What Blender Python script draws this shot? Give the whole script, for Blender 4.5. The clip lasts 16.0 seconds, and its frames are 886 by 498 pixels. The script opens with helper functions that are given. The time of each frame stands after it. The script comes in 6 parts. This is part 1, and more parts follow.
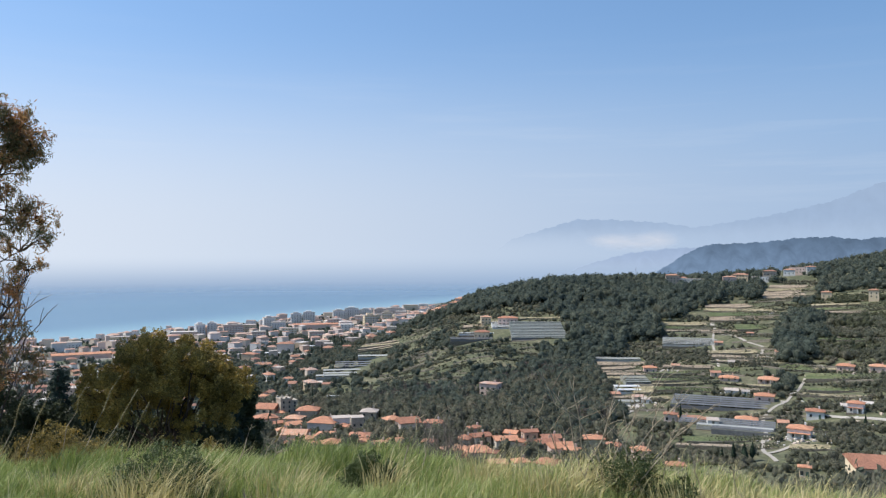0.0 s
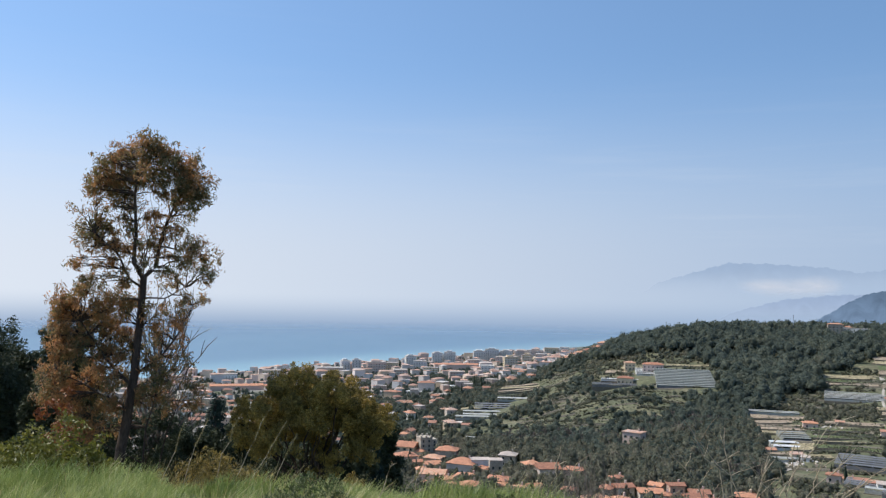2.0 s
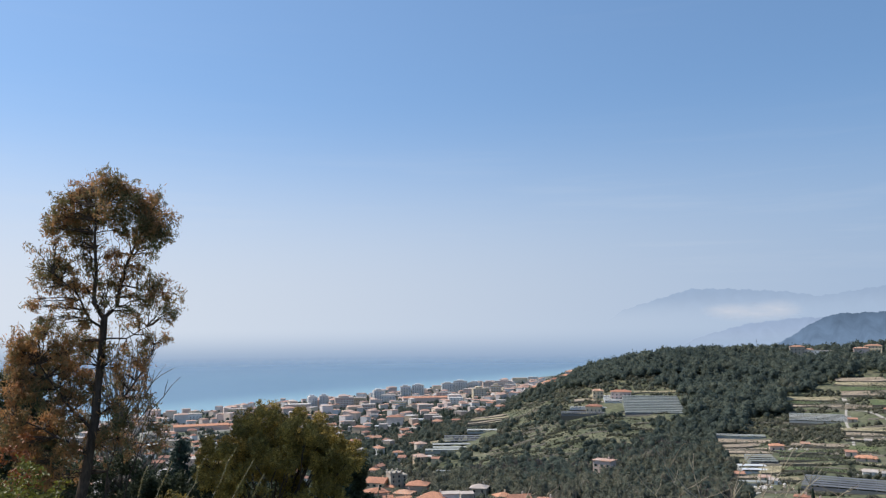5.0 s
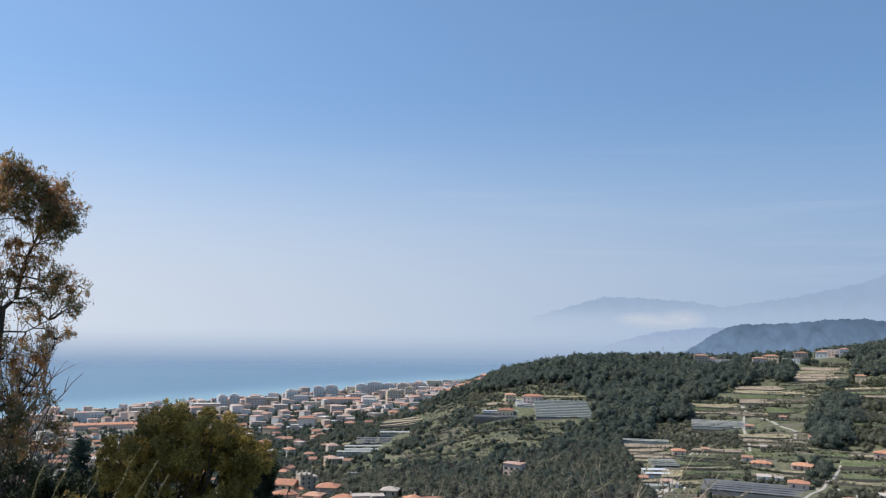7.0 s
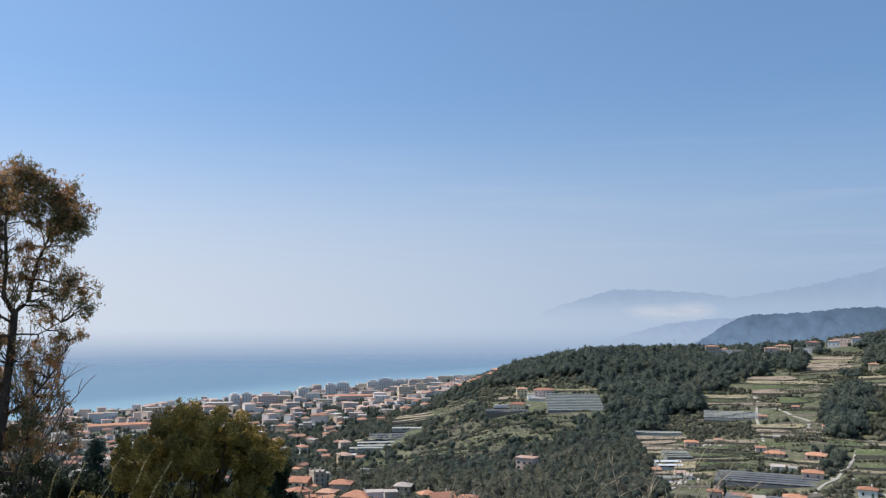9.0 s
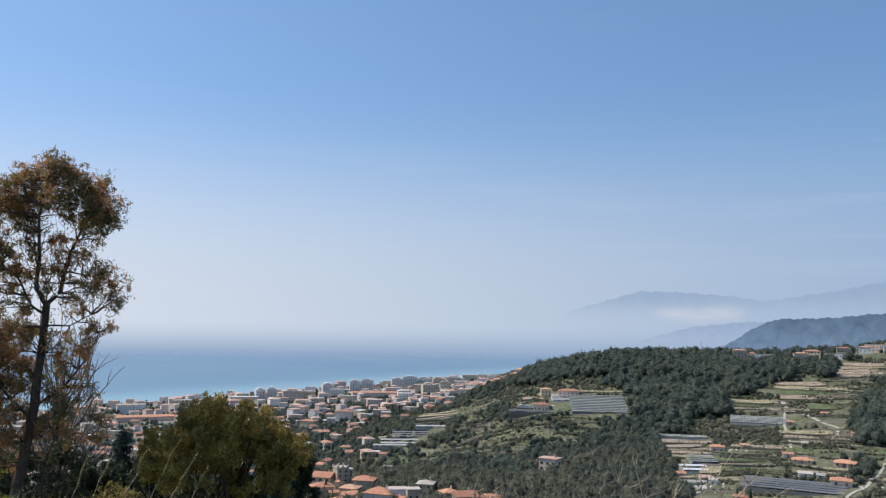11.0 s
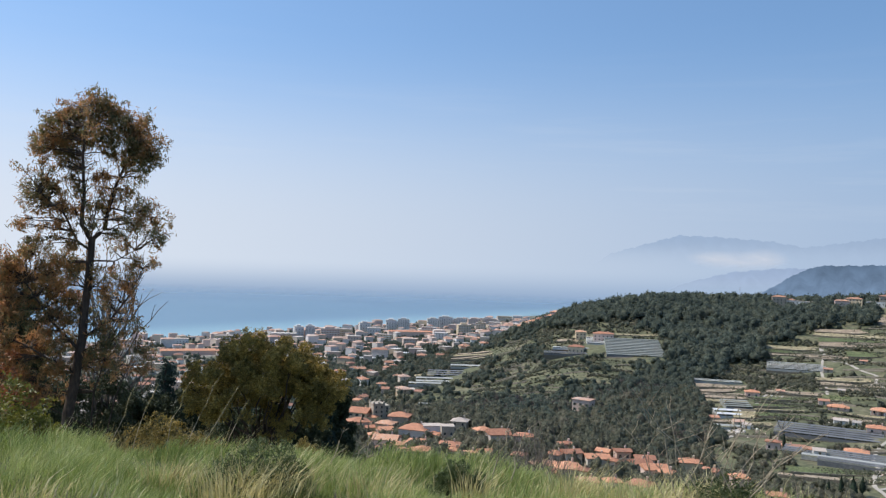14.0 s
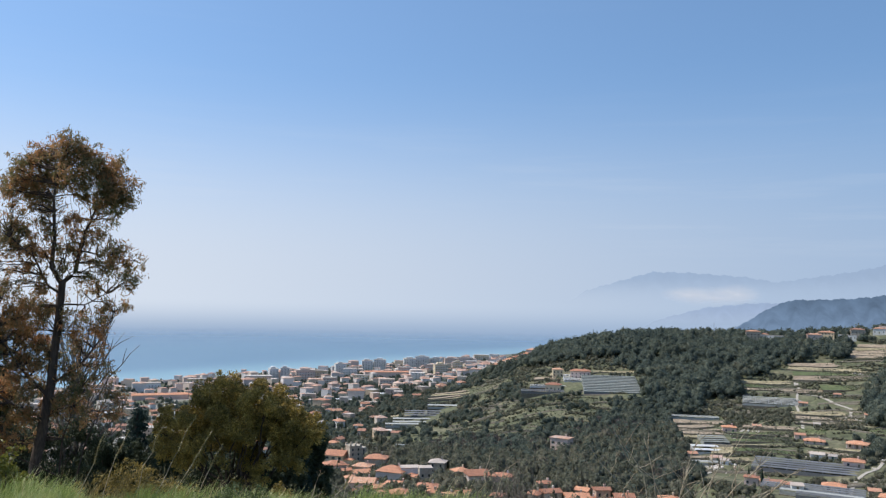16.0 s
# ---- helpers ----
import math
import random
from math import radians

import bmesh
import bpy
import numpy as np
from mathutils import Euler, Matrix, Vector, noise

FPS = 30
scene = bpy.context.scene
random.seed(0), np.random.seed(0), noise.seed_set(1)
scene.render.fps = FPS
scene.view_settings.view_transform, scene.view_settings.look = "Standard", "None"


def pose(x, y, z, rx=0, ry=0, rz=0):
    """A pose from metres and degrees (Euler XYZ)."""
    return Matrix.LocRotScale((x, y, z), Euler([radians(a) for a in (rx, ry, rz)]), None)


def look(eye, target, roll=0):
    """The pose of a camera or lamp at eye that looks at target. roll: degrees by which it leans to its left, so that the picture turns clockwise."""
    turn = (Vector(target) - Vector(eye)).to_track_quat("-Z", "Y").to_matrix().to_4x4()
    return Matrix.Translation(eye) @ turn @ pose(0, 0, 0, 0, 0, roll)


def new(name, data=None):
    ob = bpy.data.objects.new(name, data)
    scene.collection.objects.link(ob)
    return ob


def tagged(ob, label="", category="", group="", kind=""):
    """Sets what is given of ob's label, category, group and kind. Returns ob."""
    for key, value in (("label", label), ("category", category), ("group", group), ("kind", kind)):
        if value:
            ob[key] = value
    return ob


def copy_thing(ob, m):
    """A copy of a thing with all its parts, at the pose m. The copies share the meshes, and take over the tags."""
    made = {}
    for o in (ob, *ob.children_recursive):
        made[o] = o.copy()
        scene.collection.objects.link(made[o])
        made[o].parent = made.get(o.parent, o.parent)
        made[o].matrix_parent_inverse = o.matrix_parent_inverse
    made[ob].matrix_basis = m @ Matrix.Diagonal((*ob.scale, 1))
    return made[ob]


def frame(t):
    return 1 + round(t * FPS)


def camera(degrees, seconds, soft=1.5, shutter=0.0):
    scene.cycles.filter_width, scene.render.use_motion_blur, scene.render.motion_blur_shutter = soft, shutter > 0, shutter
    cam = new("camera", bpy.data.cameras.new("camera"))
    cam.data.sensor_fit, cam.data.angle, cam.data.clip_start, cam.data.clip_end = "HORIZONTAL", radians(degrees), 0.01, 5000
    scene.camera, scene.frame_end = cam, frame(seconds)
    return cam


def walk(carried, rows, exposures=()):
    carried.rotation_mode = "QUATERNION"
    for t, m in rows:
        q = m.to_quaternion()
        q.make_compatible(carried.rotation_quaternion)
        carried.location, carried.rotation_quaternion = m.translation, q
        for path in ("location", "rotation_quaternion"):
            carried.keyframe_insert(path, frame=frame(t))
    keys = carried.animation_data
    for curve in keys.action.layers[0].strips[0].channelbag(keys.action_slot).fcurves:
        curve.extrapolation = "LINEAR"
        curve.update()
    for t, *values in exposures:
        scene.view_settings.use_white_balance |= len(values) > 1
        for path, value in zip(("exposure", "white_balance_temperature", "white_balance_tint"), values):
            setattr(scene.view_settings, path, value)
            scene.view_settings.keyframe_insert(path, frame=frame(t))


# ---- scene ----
EYE = 140.0  # height of the eye over the sea
cam = camera(57.96, 16.0, soft=1.3)
walk(cam, [
    (0.0, pose(0.02, 0.03, EYE, 90.57, 0.00, 0.00)),
    (0.5, pose(0.02, 0.03, EYE, 91.88, 0.53, 6.83)),
    (1.0, pose(0.02, 0.03, EYE, 91.87, -0.70, 10.52)),
    (1.5, pose(0.02, 0.03, EYE, 92.42, -1.19, 11.03)),
    (2.0, pose(0.02, 0.03, EYE, 93.44, -1.08, 10.06)),
    (2.5, pose(0.02, 0.03, EYE, 95.92, -0.38, 8.86)),
    (3.0, pose(0.02, 0.03, EYE, 96.57, 0.14, 8.35)),
    (3.5, pose(0.02, 0.03, EYE, 96.85, 0.43, 7.90)),
    (3.7, pose(0.02, 0.03, EYE, 97.02, 0.45, 8.11)),
    (5.8, pose(0.02, 0.03, EYE, 95.12, -0.06, 6.47)),
    (6.0, pose(0.02, 0.03, EYE, 95.27, -0.37, 4.51)),
    (6.5, pose(0.02, 0.03, EYE, 95.57, -0.98, 2.21)),
    (7.0, pose(0.02, 0.03, EYE, 95.94, -0.99, 1.75)),
    (7.5, pose(0.02, 0.03, EYE, 95.98, -0.79, 2.21)),
    (8.0, pose(0.02, 0.03, EYE, 95.53, -0.57, 2.49)),
    (8.5, pose(0.02, 0.03, EYE, 95.89, -0.14, 2.75)),
    (9.0, pose(0.02, 0.03, EYE, 95.61, -0.02, 2.48)),
    (11.5, pose(0.02, 0.03, EYE, 95.43, -1.20, 4.79)),
    (12.0, pose(0.02, 0.03, EYE, 95.05, -1.09, 5.15)),
    (12.5, pose(0.02, 0.03, EYE, 94.11, -0.15, 4.62)),
    (13.0, pose(0.02, 0.03, EYE, 93.68, 0.06, 4.41)),
    (13.5, pose(0.02, 0.03, EYE, 91.74, -0.06, 5.94)),
    (14.0, pose(0.02, 0.03, EYE, 91.22, -1.97, 6.84)),
    (14.5, pose(0.02, 0.03, EYE, 93.82, -0.64, 6.28)),
    (15.0, pose(0.02, 0.03, EYE, 93.67, -0.40, 5.96)),
    (15.5, pose(0.02, 0.03, EYE, 93.43, -1.04, 5.34)),
    (16.0, pose(0.02, 0.03, EYE, 94.06, -1.22, 5.12)),
], [(0, 0.06), (0.5, 0.12), (1.0, 0.03), (1.5, 0.0), (2.0, -0.01), (3.5, -0.05), (6.0, -0.09), (12.0, -0.08), (14.5, -0.01), (16.0, -0.02)])


# ---- ground heights ----
# Heights in metres over the sea, by bearing (degrees from straight ahead, right positive) and distance.
BEARINGS = [-180, -100, -40, -20, -10, -3, 3, 8, 16, 24, 30, 100, 180]
DISTS = [30, 100, 200, 300, 430, 600, 800, 1000, 1300, 1700, 2400, 5000]
HEIGHTS = {
    -40: "133 112 85 65 45 25 15 8 4 2 2 2", -20: "132 107 79 60 45 32 20 12 7 4 3 3",
    -10: "131 105 77 59 47 36 27 18 11 7 4 3", -3: "131 104 76 60 52 51 52 48 28 12 6 3",
    3: "131 104 76 61 56 64 80 97 62 22 8 3", 8: "131 104 77 62 56 62 83 116 80 40 18 3",
    16: "130 103 77 65 60 66 85 112 88 60 50 40", 24: "128 103 80 67 62 72 92 118 126 110 100 80",
    30: "126 103 87 72 66 78 100 128 150 150 140 120",
}
HEIGHTS[-100], HEIGHTS[100] = "136 128 112 96 80 62 45 30 18 8 5 4", "140 136 132 130 128 130 134 142 158 165 160 150"
HEIGHTS[-180] = HEIGHTS[180] = "142 150 160 168 175 180 186 192 200 210 220 240"
LOGS = np.linspace(math.log(30), math.log(5000), 140)
ANGLES = np.arange(-180, 181, 1.0)


def height_table():
    rows = [np.interp(LOGS, np.log(DISTS), [float(v) for v in HEIGHTS[b].split()]) for b in BEARINGS]
    tab = np.stack([np.interp(ANGLES, BEARINGS, col) for col in np.array(rows).T], axis=1)
    for n in range(6):
        tab[1:-1] = (tab[:-2] + 2 * tab[1:-1] + tab[2:]) / 4
        tab[:, 1:-1] = (tab[:, :-2] + 2 * tab[:, 1:-1] + tab[:, 2:]) / 4
    return tab


TABLE = height_table()


def shore(x, y):
    """Metres inland from the shore line."""
    return ((x + 657) - (y - 1236) * 0.564) / 1.148


def wob(x, y, s, k):
    return np.sin(x / s + k) * np.sin(y / s * 1.13 + 2.1 * k) + 0.5 * np.sin(x / s * 2.3 + y / s * 1.7 + 3 * k)


def ground(x, y):
    """Height of the ground (arrays or numbers)."""
    x, y = np.asarray(x, float), np.asarray(y, float)
    d = np.maximum(np.hypot(x, y), 0.01)
    az = np.degrees(np.arctan2(x, y))
    u = np.clip((np.log(np.maximum(d, 30)) - LOGS[0]) / (LOGS[1] - LOGS[0]), 0, 138.999)
    v = np.clip(az + 180, 0, 359.999)
    i, j = v.astype(int), u.astype(int)
    a, b = v - i, u - j
    far = (TABLE[i, j] * (1 - a) + TABLE[i + 1, j] * a) * (1 - b) + (TABLE[i, j + 1] * (1 - a) + TABLE[i + 1, j + 1] * a) * b
    rough = np.clip((d - 60) / 200, 0, 1) * np.clip(far / 40, 0, 1)
    far = far + rough * (1.6 * wob(x, y, 37, 1) + 0.8 * wob(x, y, 13, 2))
    drop = np.interp(az, [-180, -90, -41, -20, -5, 10, 28, 90, 180], [-0.4, 0.6, 1.92, 2.22, 2.32, 2.45, 2.55, 0.8, -0.4])
    near = EYE - 1.6 - (drop - 1.6) * np.minimum(d, 30) / 9 + 0.05 * wob(x, y, 0.9, 4) * np.minimum(d / 4, 1)
    w = np.clip((d - 9.3) / 20.7, 0, 1)
    w = np.where(np.abs(az) > 80, w, w ** 0.75)
    z = near * (1 - w) + far * w
    s = shore(x, y)
    return np.minimum(z, np.where(s > 0, 1.0 + 0.06 * s + 0.4 * np.maximum(s - 300, 0), np.maximum(1.0 + 0.05 * s, -4)))


def spot(az, d):
    """The place on the ground at a bearing and a distance."""
    x, y = d * math.sin(radians(az)), d * math.cos(radians(az))
    return x, y, float(ground(x, y))



# ---- sky, sun, exposure ----
SUN_BEARING, SUN_HEIGHT = -82.0, 51.0
world = bpy.data.worlds.new("sky")
scene.world = world
world.use_nodes = True
wn, wl = world.node_tree.nodes, world.node_tree.links
wn.clear()
sky = wn.new("ShaderNodeTexSky")
sky.sky_type, sky.sun_disc = "NISHITA", False
sky.sun_elevation, sky.sun_rotation = radians(SUN_HEIGHT), radians(SUN_BEARING)
sky.altitude, sky.air_density, sky.dust_density, sky.ozone_density = 140, 1.15, 0.35, 4.0
coord, split, low, join = wn.new("ShaderNodeTexCoord"), wn.new("ShaderNodeSeparateXYZ"), wn.new("ShaderNodeMapRange"), wn.new("ShaderNodeCombineXYZ")
low.inputs[1].default_value, low.inputs[2].default_value, low.inputs[3].default_value, low.inputs[4].default_value = 0.0, 1.0, 0.15, 1.0
wl.new(coord.outputs["Generated"], split.inputs[0])
wl.new(split.outputs[2], low.inputs[0])
for k in (0, 1):
    wl.new(split.outputs[k], join.inputs[k])
wl.new(low.outputs[0], join.inputs[2])
wl.new(join.outputs[0], sky.inputs[0])
back, wout = wn.new("ShaderNodeBackground"), wn.new("ShaderNodeOutputWorld")
back.inputs["Strength"].default_value = 0.153
rich = wn.new("ShaderNodeHueSaturation")
rich.inputs["Hue"].default_value, rich.inputs["Saturation"].default_value = 0.498, 1.1
rich.inputs["Value"].default_value = 1.05
wl.new(sky.outputs[0], rich.inputs["Color"])
# spring haze: the sky pales towards the horizon, and under it the hazed far sea is painted in
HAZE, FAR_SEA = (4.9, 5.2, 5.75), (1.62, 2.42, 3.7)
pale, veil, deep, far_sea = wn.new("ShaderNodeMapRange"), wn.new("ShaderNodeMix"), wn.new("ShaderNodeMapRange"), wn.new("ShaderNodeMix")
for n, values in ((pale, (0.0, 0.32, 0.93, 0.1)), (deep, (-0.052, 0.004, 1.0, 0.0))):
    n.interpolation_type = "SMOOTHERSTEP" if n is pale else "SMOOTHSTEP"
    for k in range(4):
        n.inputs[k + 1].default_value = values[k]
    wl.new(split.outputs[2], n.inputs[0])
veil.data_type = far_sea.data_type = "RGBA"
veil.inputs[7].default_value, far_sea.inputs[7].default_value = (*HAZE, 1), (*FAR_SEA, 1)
# the haze shines towards the sun and is bluer and dimmer away from it
toward, away, haze = wn.new("ShaderNodeVectorMath"), wn.new("ShaderNodeMapRange"), wn.new("ShaderNodeMix")
toward.operation, haze.data_type = "DOT_PRODUCT", "RGBA"
toward.inputs[1].default_value = (math.sin(radians(SUN_BEARING)), math.cos(radians(SUN_BEARING)), 0)
for k, value in enumerate((-0.55, 0.75, 1.0, 0.0)):
    away.inputs[k + 1].default_value = value
haze.inputs[6].default_value, haze.inputs[7].default_value = (*HAZE, 1), (1.95, 2.78, 4.1, 1)
wl.new(coord.outputs["Generated"], toward.inputs[0])
wl.new(toward.outputs["Value"], away.inputs[0])
wl.new(away.outputs[0], haze.inputs[0])
wl.new(haze.outputs[2], veil.inputs[7])
wl.new(pale.outputs[0], veil.inputs[0])
wl.new(rich.outputs[0], veil.inputs[6])
wl.new(deep.outputs[0], far_sea.inputs[0])
# faint streaks of high cloud over the haze
slant, wisp, thick, band, lift, faint, cirrus = (wn.new("ShaderNode" + k) for k in ("Mapping", "TexNoise", "MapRange", "MapRange", "MapRange", "Math", "Mix"))
slant.inputs["Rotation"].default_value, slant.inputs["Scale"].default_value = (0, 0.10, 0), (1.6, 1.6, 26)
wisp.inputs["Scale"].default_value, wisp.inputs["Detail"].default_value, wisp.inputs["Roughness"].default_value = 1.7, 6.0, 0.6
for n, values in ((thick, (0.52, 0.78, 0.0, 0.2)), (band, (0.04, 0.09, 0.0, 1.0)), (lift, (0.12, 0.24, 1.0, 0.12))):
    for k in range(4):
        n.inputs[k + 1].default_value = values[k]
wl.new(coord.outputs["Generated"], slant.inputs[0])
wl.new(slant.outputs[0], wisp.inputs["Vector"])
wl.new(wisp.outputs[0], thick.inputs[0])
wl.new(split.outputs[2], band.inputs[0])
wl.new(split.outputs[2], lift.inputs[0])
faint.operation, cirrus.data_type = "MULTIPLY", "RGBA"
wl.new(band.outputs[0], faint.inputs[0])
wl.new(lift.outputs[0], faint.inputs[1])
shred = wn.new("ShaderNodeMath")
shred.operation = "MULTIPLY"
wl.new(faint.outputs[0], shred.inputs[0])
wl.new(thick.outputs[0], shred.inputs[1])
cirrus.inputs[7].default_value = (4.6, 5.0, 5.6, 1)
wl.new(shred.outputs[0], cirrus.inputs[0])
wl.new(veil.outputs[2], cirrus.inputs[6])
wl.new(cirrus.outputs[2], far_sea.inputs[6])
wl.new(far_sea.outputs[2], back.inputs["Color"])
wl.new(back.outputs[0], wout.inputs["Surface"])

sun = new("sun", bpy.data.lights.new("sun", "SUN"))
sun.data.energy, sun.data.angle, sun.data.color = 4.7, radians(0.55), (1.0, 0.95, 0.87)
sun_dir = Vector((math.sin(radians(SUN_BEARING)) * math.cos(radians(SUN_HEIGHT)), math.cos(radians(SUN_BEARING)) * math.cos(radians(SUN_HEIGHT)), math.sin(radians(SUN_HEIGHT))))
sun.matrix_world = look((0, 0, 300), Vector((0, 0, 300)) - sun_dir)


# ---- materials ----
def node(tree, kind, **values):
    n = tree.nodes.new(kind)
    for key, value in values.items():
        n.inputs[key].default_value = value
    return n


def ramp(tree, stops):
    n = tree.nodes.new("ShaderNodeValToRGB")
    el = n.color_ramp.elements
    while len(el) < len(stops):
        el.new(0.5)
    for e, (p, c) in zip(el, stops):
        e.position, e.color = p, (*c, 1)
    return n


def surface(name, stops, scale=1.0, rough=0.85, k=0.0, src="object", bump=0.0, fine=0.3, metal=0.0, through_light=0.0, spec=0.4, stretch=(1, 1, 1)):
    """A material: noise at two scales and a random value per object or per island choose the colour from stops."""
    m = bpy.data.materials.new(name)
    m.use_nodes = True
    t = m.node_tree
    b = t.nodes["Principled BSDF"]
    b.inputs["Roughness"].default_value, b.inputs["Metallic"].default_value = rough, metal
    b.inputs["Specular IOR Level"].default_value = spec
    tc, mp = t.nodes.new("ShaderNodeTexCoord"), t.nodes.new("ShaderNodeMapping")
    mp.inputs["Scale"].default_value = stretch
    t.links.new(tc.outputs["Object"], mp.inputs[0])
    big = node(t, "ShaderNodeTexNoise", Scale=scale, Detail=5.0, Roughness=0.65)
    small = node(t, "ShaderNodeTexNoise", Scale=scale * 9, Detail=3.0)
    for n in (big, small):
        t.links.new(mp.outputs[0], n.inputs["Vector"])
    # spread the noise, then blend in the random value
    spread = node(t, "ShaderNodeMapRange")
    spread.inputs[1].default_value, spread.inputs[2].default_value = 0.3, 0.7
    t.links.new(big.outputs[0], spread.inputs[0])
    fac = spread.outputs[0]
    if k:
        if src == "object":
            rnd = t.nodes.new("ShaderNodeObjectInfo").outputs["Random"]
        else:
            rnd = t.nodes.new("ShaderNodeNewGeometry").outputs["Random Per Island"]
        mix = t.nodes.new("ShaderNodeMix")
        mix.inputs[0].default_value = k
        t.links.new(fac, mix.inputs[2])
        t.links.new(rnd, mix.inputs[3])
        fac = mix.outputs[0]
    r = ramp(t, stops)
    t.links.new(fac, r.inputs[0])
    vary = node(t, "ShaderNodeMapRange")
    vary.inputs[1].default_value, vary.inputs[2].default_value = 0.3, 0.7
    vary.inputs[3].default_value, vary.inputs[4].default_value = 1 - fine, 1 + fine
    t.links.new(small.outputs[0], vary.inputs[0])
    times = t.nodes.new("ShaderNodeVectorMath")
    times.operation = "MULTIPLY"
    t.links.new(r.outputs[0], times.inputs[0])
    t.links.new(vary.outputs[0], times.inputs[1])
    t.links.new(times.outputs[0], b.inputs["Base Color"])
    if bump:
        bp = node(t, "ShaderNodeBump", Strength=0.6, Distance=bump)
        t.links.new(small.outputs[0], bp.inputs["Height"])
        t.links.new(bp.outputs[0], b.inputs["Normal"])
    if through_light:
        tr, mx = t.nodes.new("ShaderNodeBsdfTranslucent"), t.nodes.new("ShaderNodeMixShader")
        mx.inputs[0].default_value = through_light
        t.links.new(times.outputs[0], tr.inputs[0])
        t.links.new(b.outputs[0], mx.inputs[1])
        t.links.new(tr.outputs[0], mx.inputs[2])
        t.links.new(mx.outputs[0], t.nodes["Material Output"].inputs[0])
    return m


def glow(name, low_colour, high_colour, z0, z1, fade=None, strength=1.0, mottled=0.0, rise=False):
    """The plain, glowing far distance, haze put into its colour, which goes from low to high with height; fade: heights
    between which it thins out upwards (rise: downwards).
    """
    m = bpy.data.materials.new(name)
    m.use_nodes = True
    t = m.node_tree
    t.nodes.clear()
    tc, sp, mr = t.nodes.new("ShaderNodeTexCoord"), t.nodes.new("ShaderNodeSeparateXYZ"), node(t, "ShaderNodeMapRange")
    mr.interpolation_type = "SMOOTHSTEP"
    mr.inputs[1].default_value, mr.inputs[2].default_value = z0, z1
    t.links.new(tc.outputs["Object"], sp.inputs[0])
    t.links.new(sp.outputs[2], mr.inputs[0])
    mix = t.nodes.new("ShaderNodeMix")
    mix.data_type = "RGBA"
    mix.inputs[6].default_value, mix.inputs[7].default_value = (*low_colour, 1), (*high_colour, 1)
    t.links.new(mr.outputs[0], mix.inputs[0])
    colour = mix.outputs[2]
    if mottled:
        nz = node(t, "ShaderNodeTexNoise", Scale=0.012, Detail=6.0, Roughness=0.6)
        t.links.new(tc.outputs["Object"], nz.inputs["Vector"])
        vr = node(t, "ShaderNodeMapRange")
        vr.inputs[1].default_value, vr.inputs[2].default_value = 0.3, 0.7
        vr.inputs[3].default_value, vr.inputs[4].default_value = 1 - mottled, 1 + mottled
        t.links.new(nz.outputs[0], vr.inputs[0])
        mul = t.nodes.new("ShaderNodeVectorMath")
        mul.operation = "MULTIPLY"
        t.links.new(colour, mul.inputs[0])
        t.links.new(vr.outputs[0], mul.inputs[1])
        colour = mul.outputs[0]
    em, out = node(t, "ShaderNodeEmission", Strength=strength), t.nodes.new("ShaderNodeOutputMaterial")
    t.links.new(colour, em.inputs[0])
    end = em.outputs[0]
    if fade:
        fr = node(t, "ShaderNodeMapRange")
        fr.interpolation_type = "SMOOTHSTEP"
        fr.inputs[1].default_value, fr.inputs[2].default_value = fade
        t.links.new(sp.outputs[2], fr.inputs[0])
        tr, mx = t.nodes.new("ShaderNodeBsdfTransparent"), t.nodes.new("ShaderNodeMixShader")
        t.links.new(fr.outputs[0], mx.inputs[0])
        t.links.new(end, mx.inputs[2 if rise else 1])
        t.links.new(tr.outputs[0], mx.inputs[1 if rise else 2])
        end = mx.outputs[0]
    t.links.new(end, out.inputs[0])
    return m


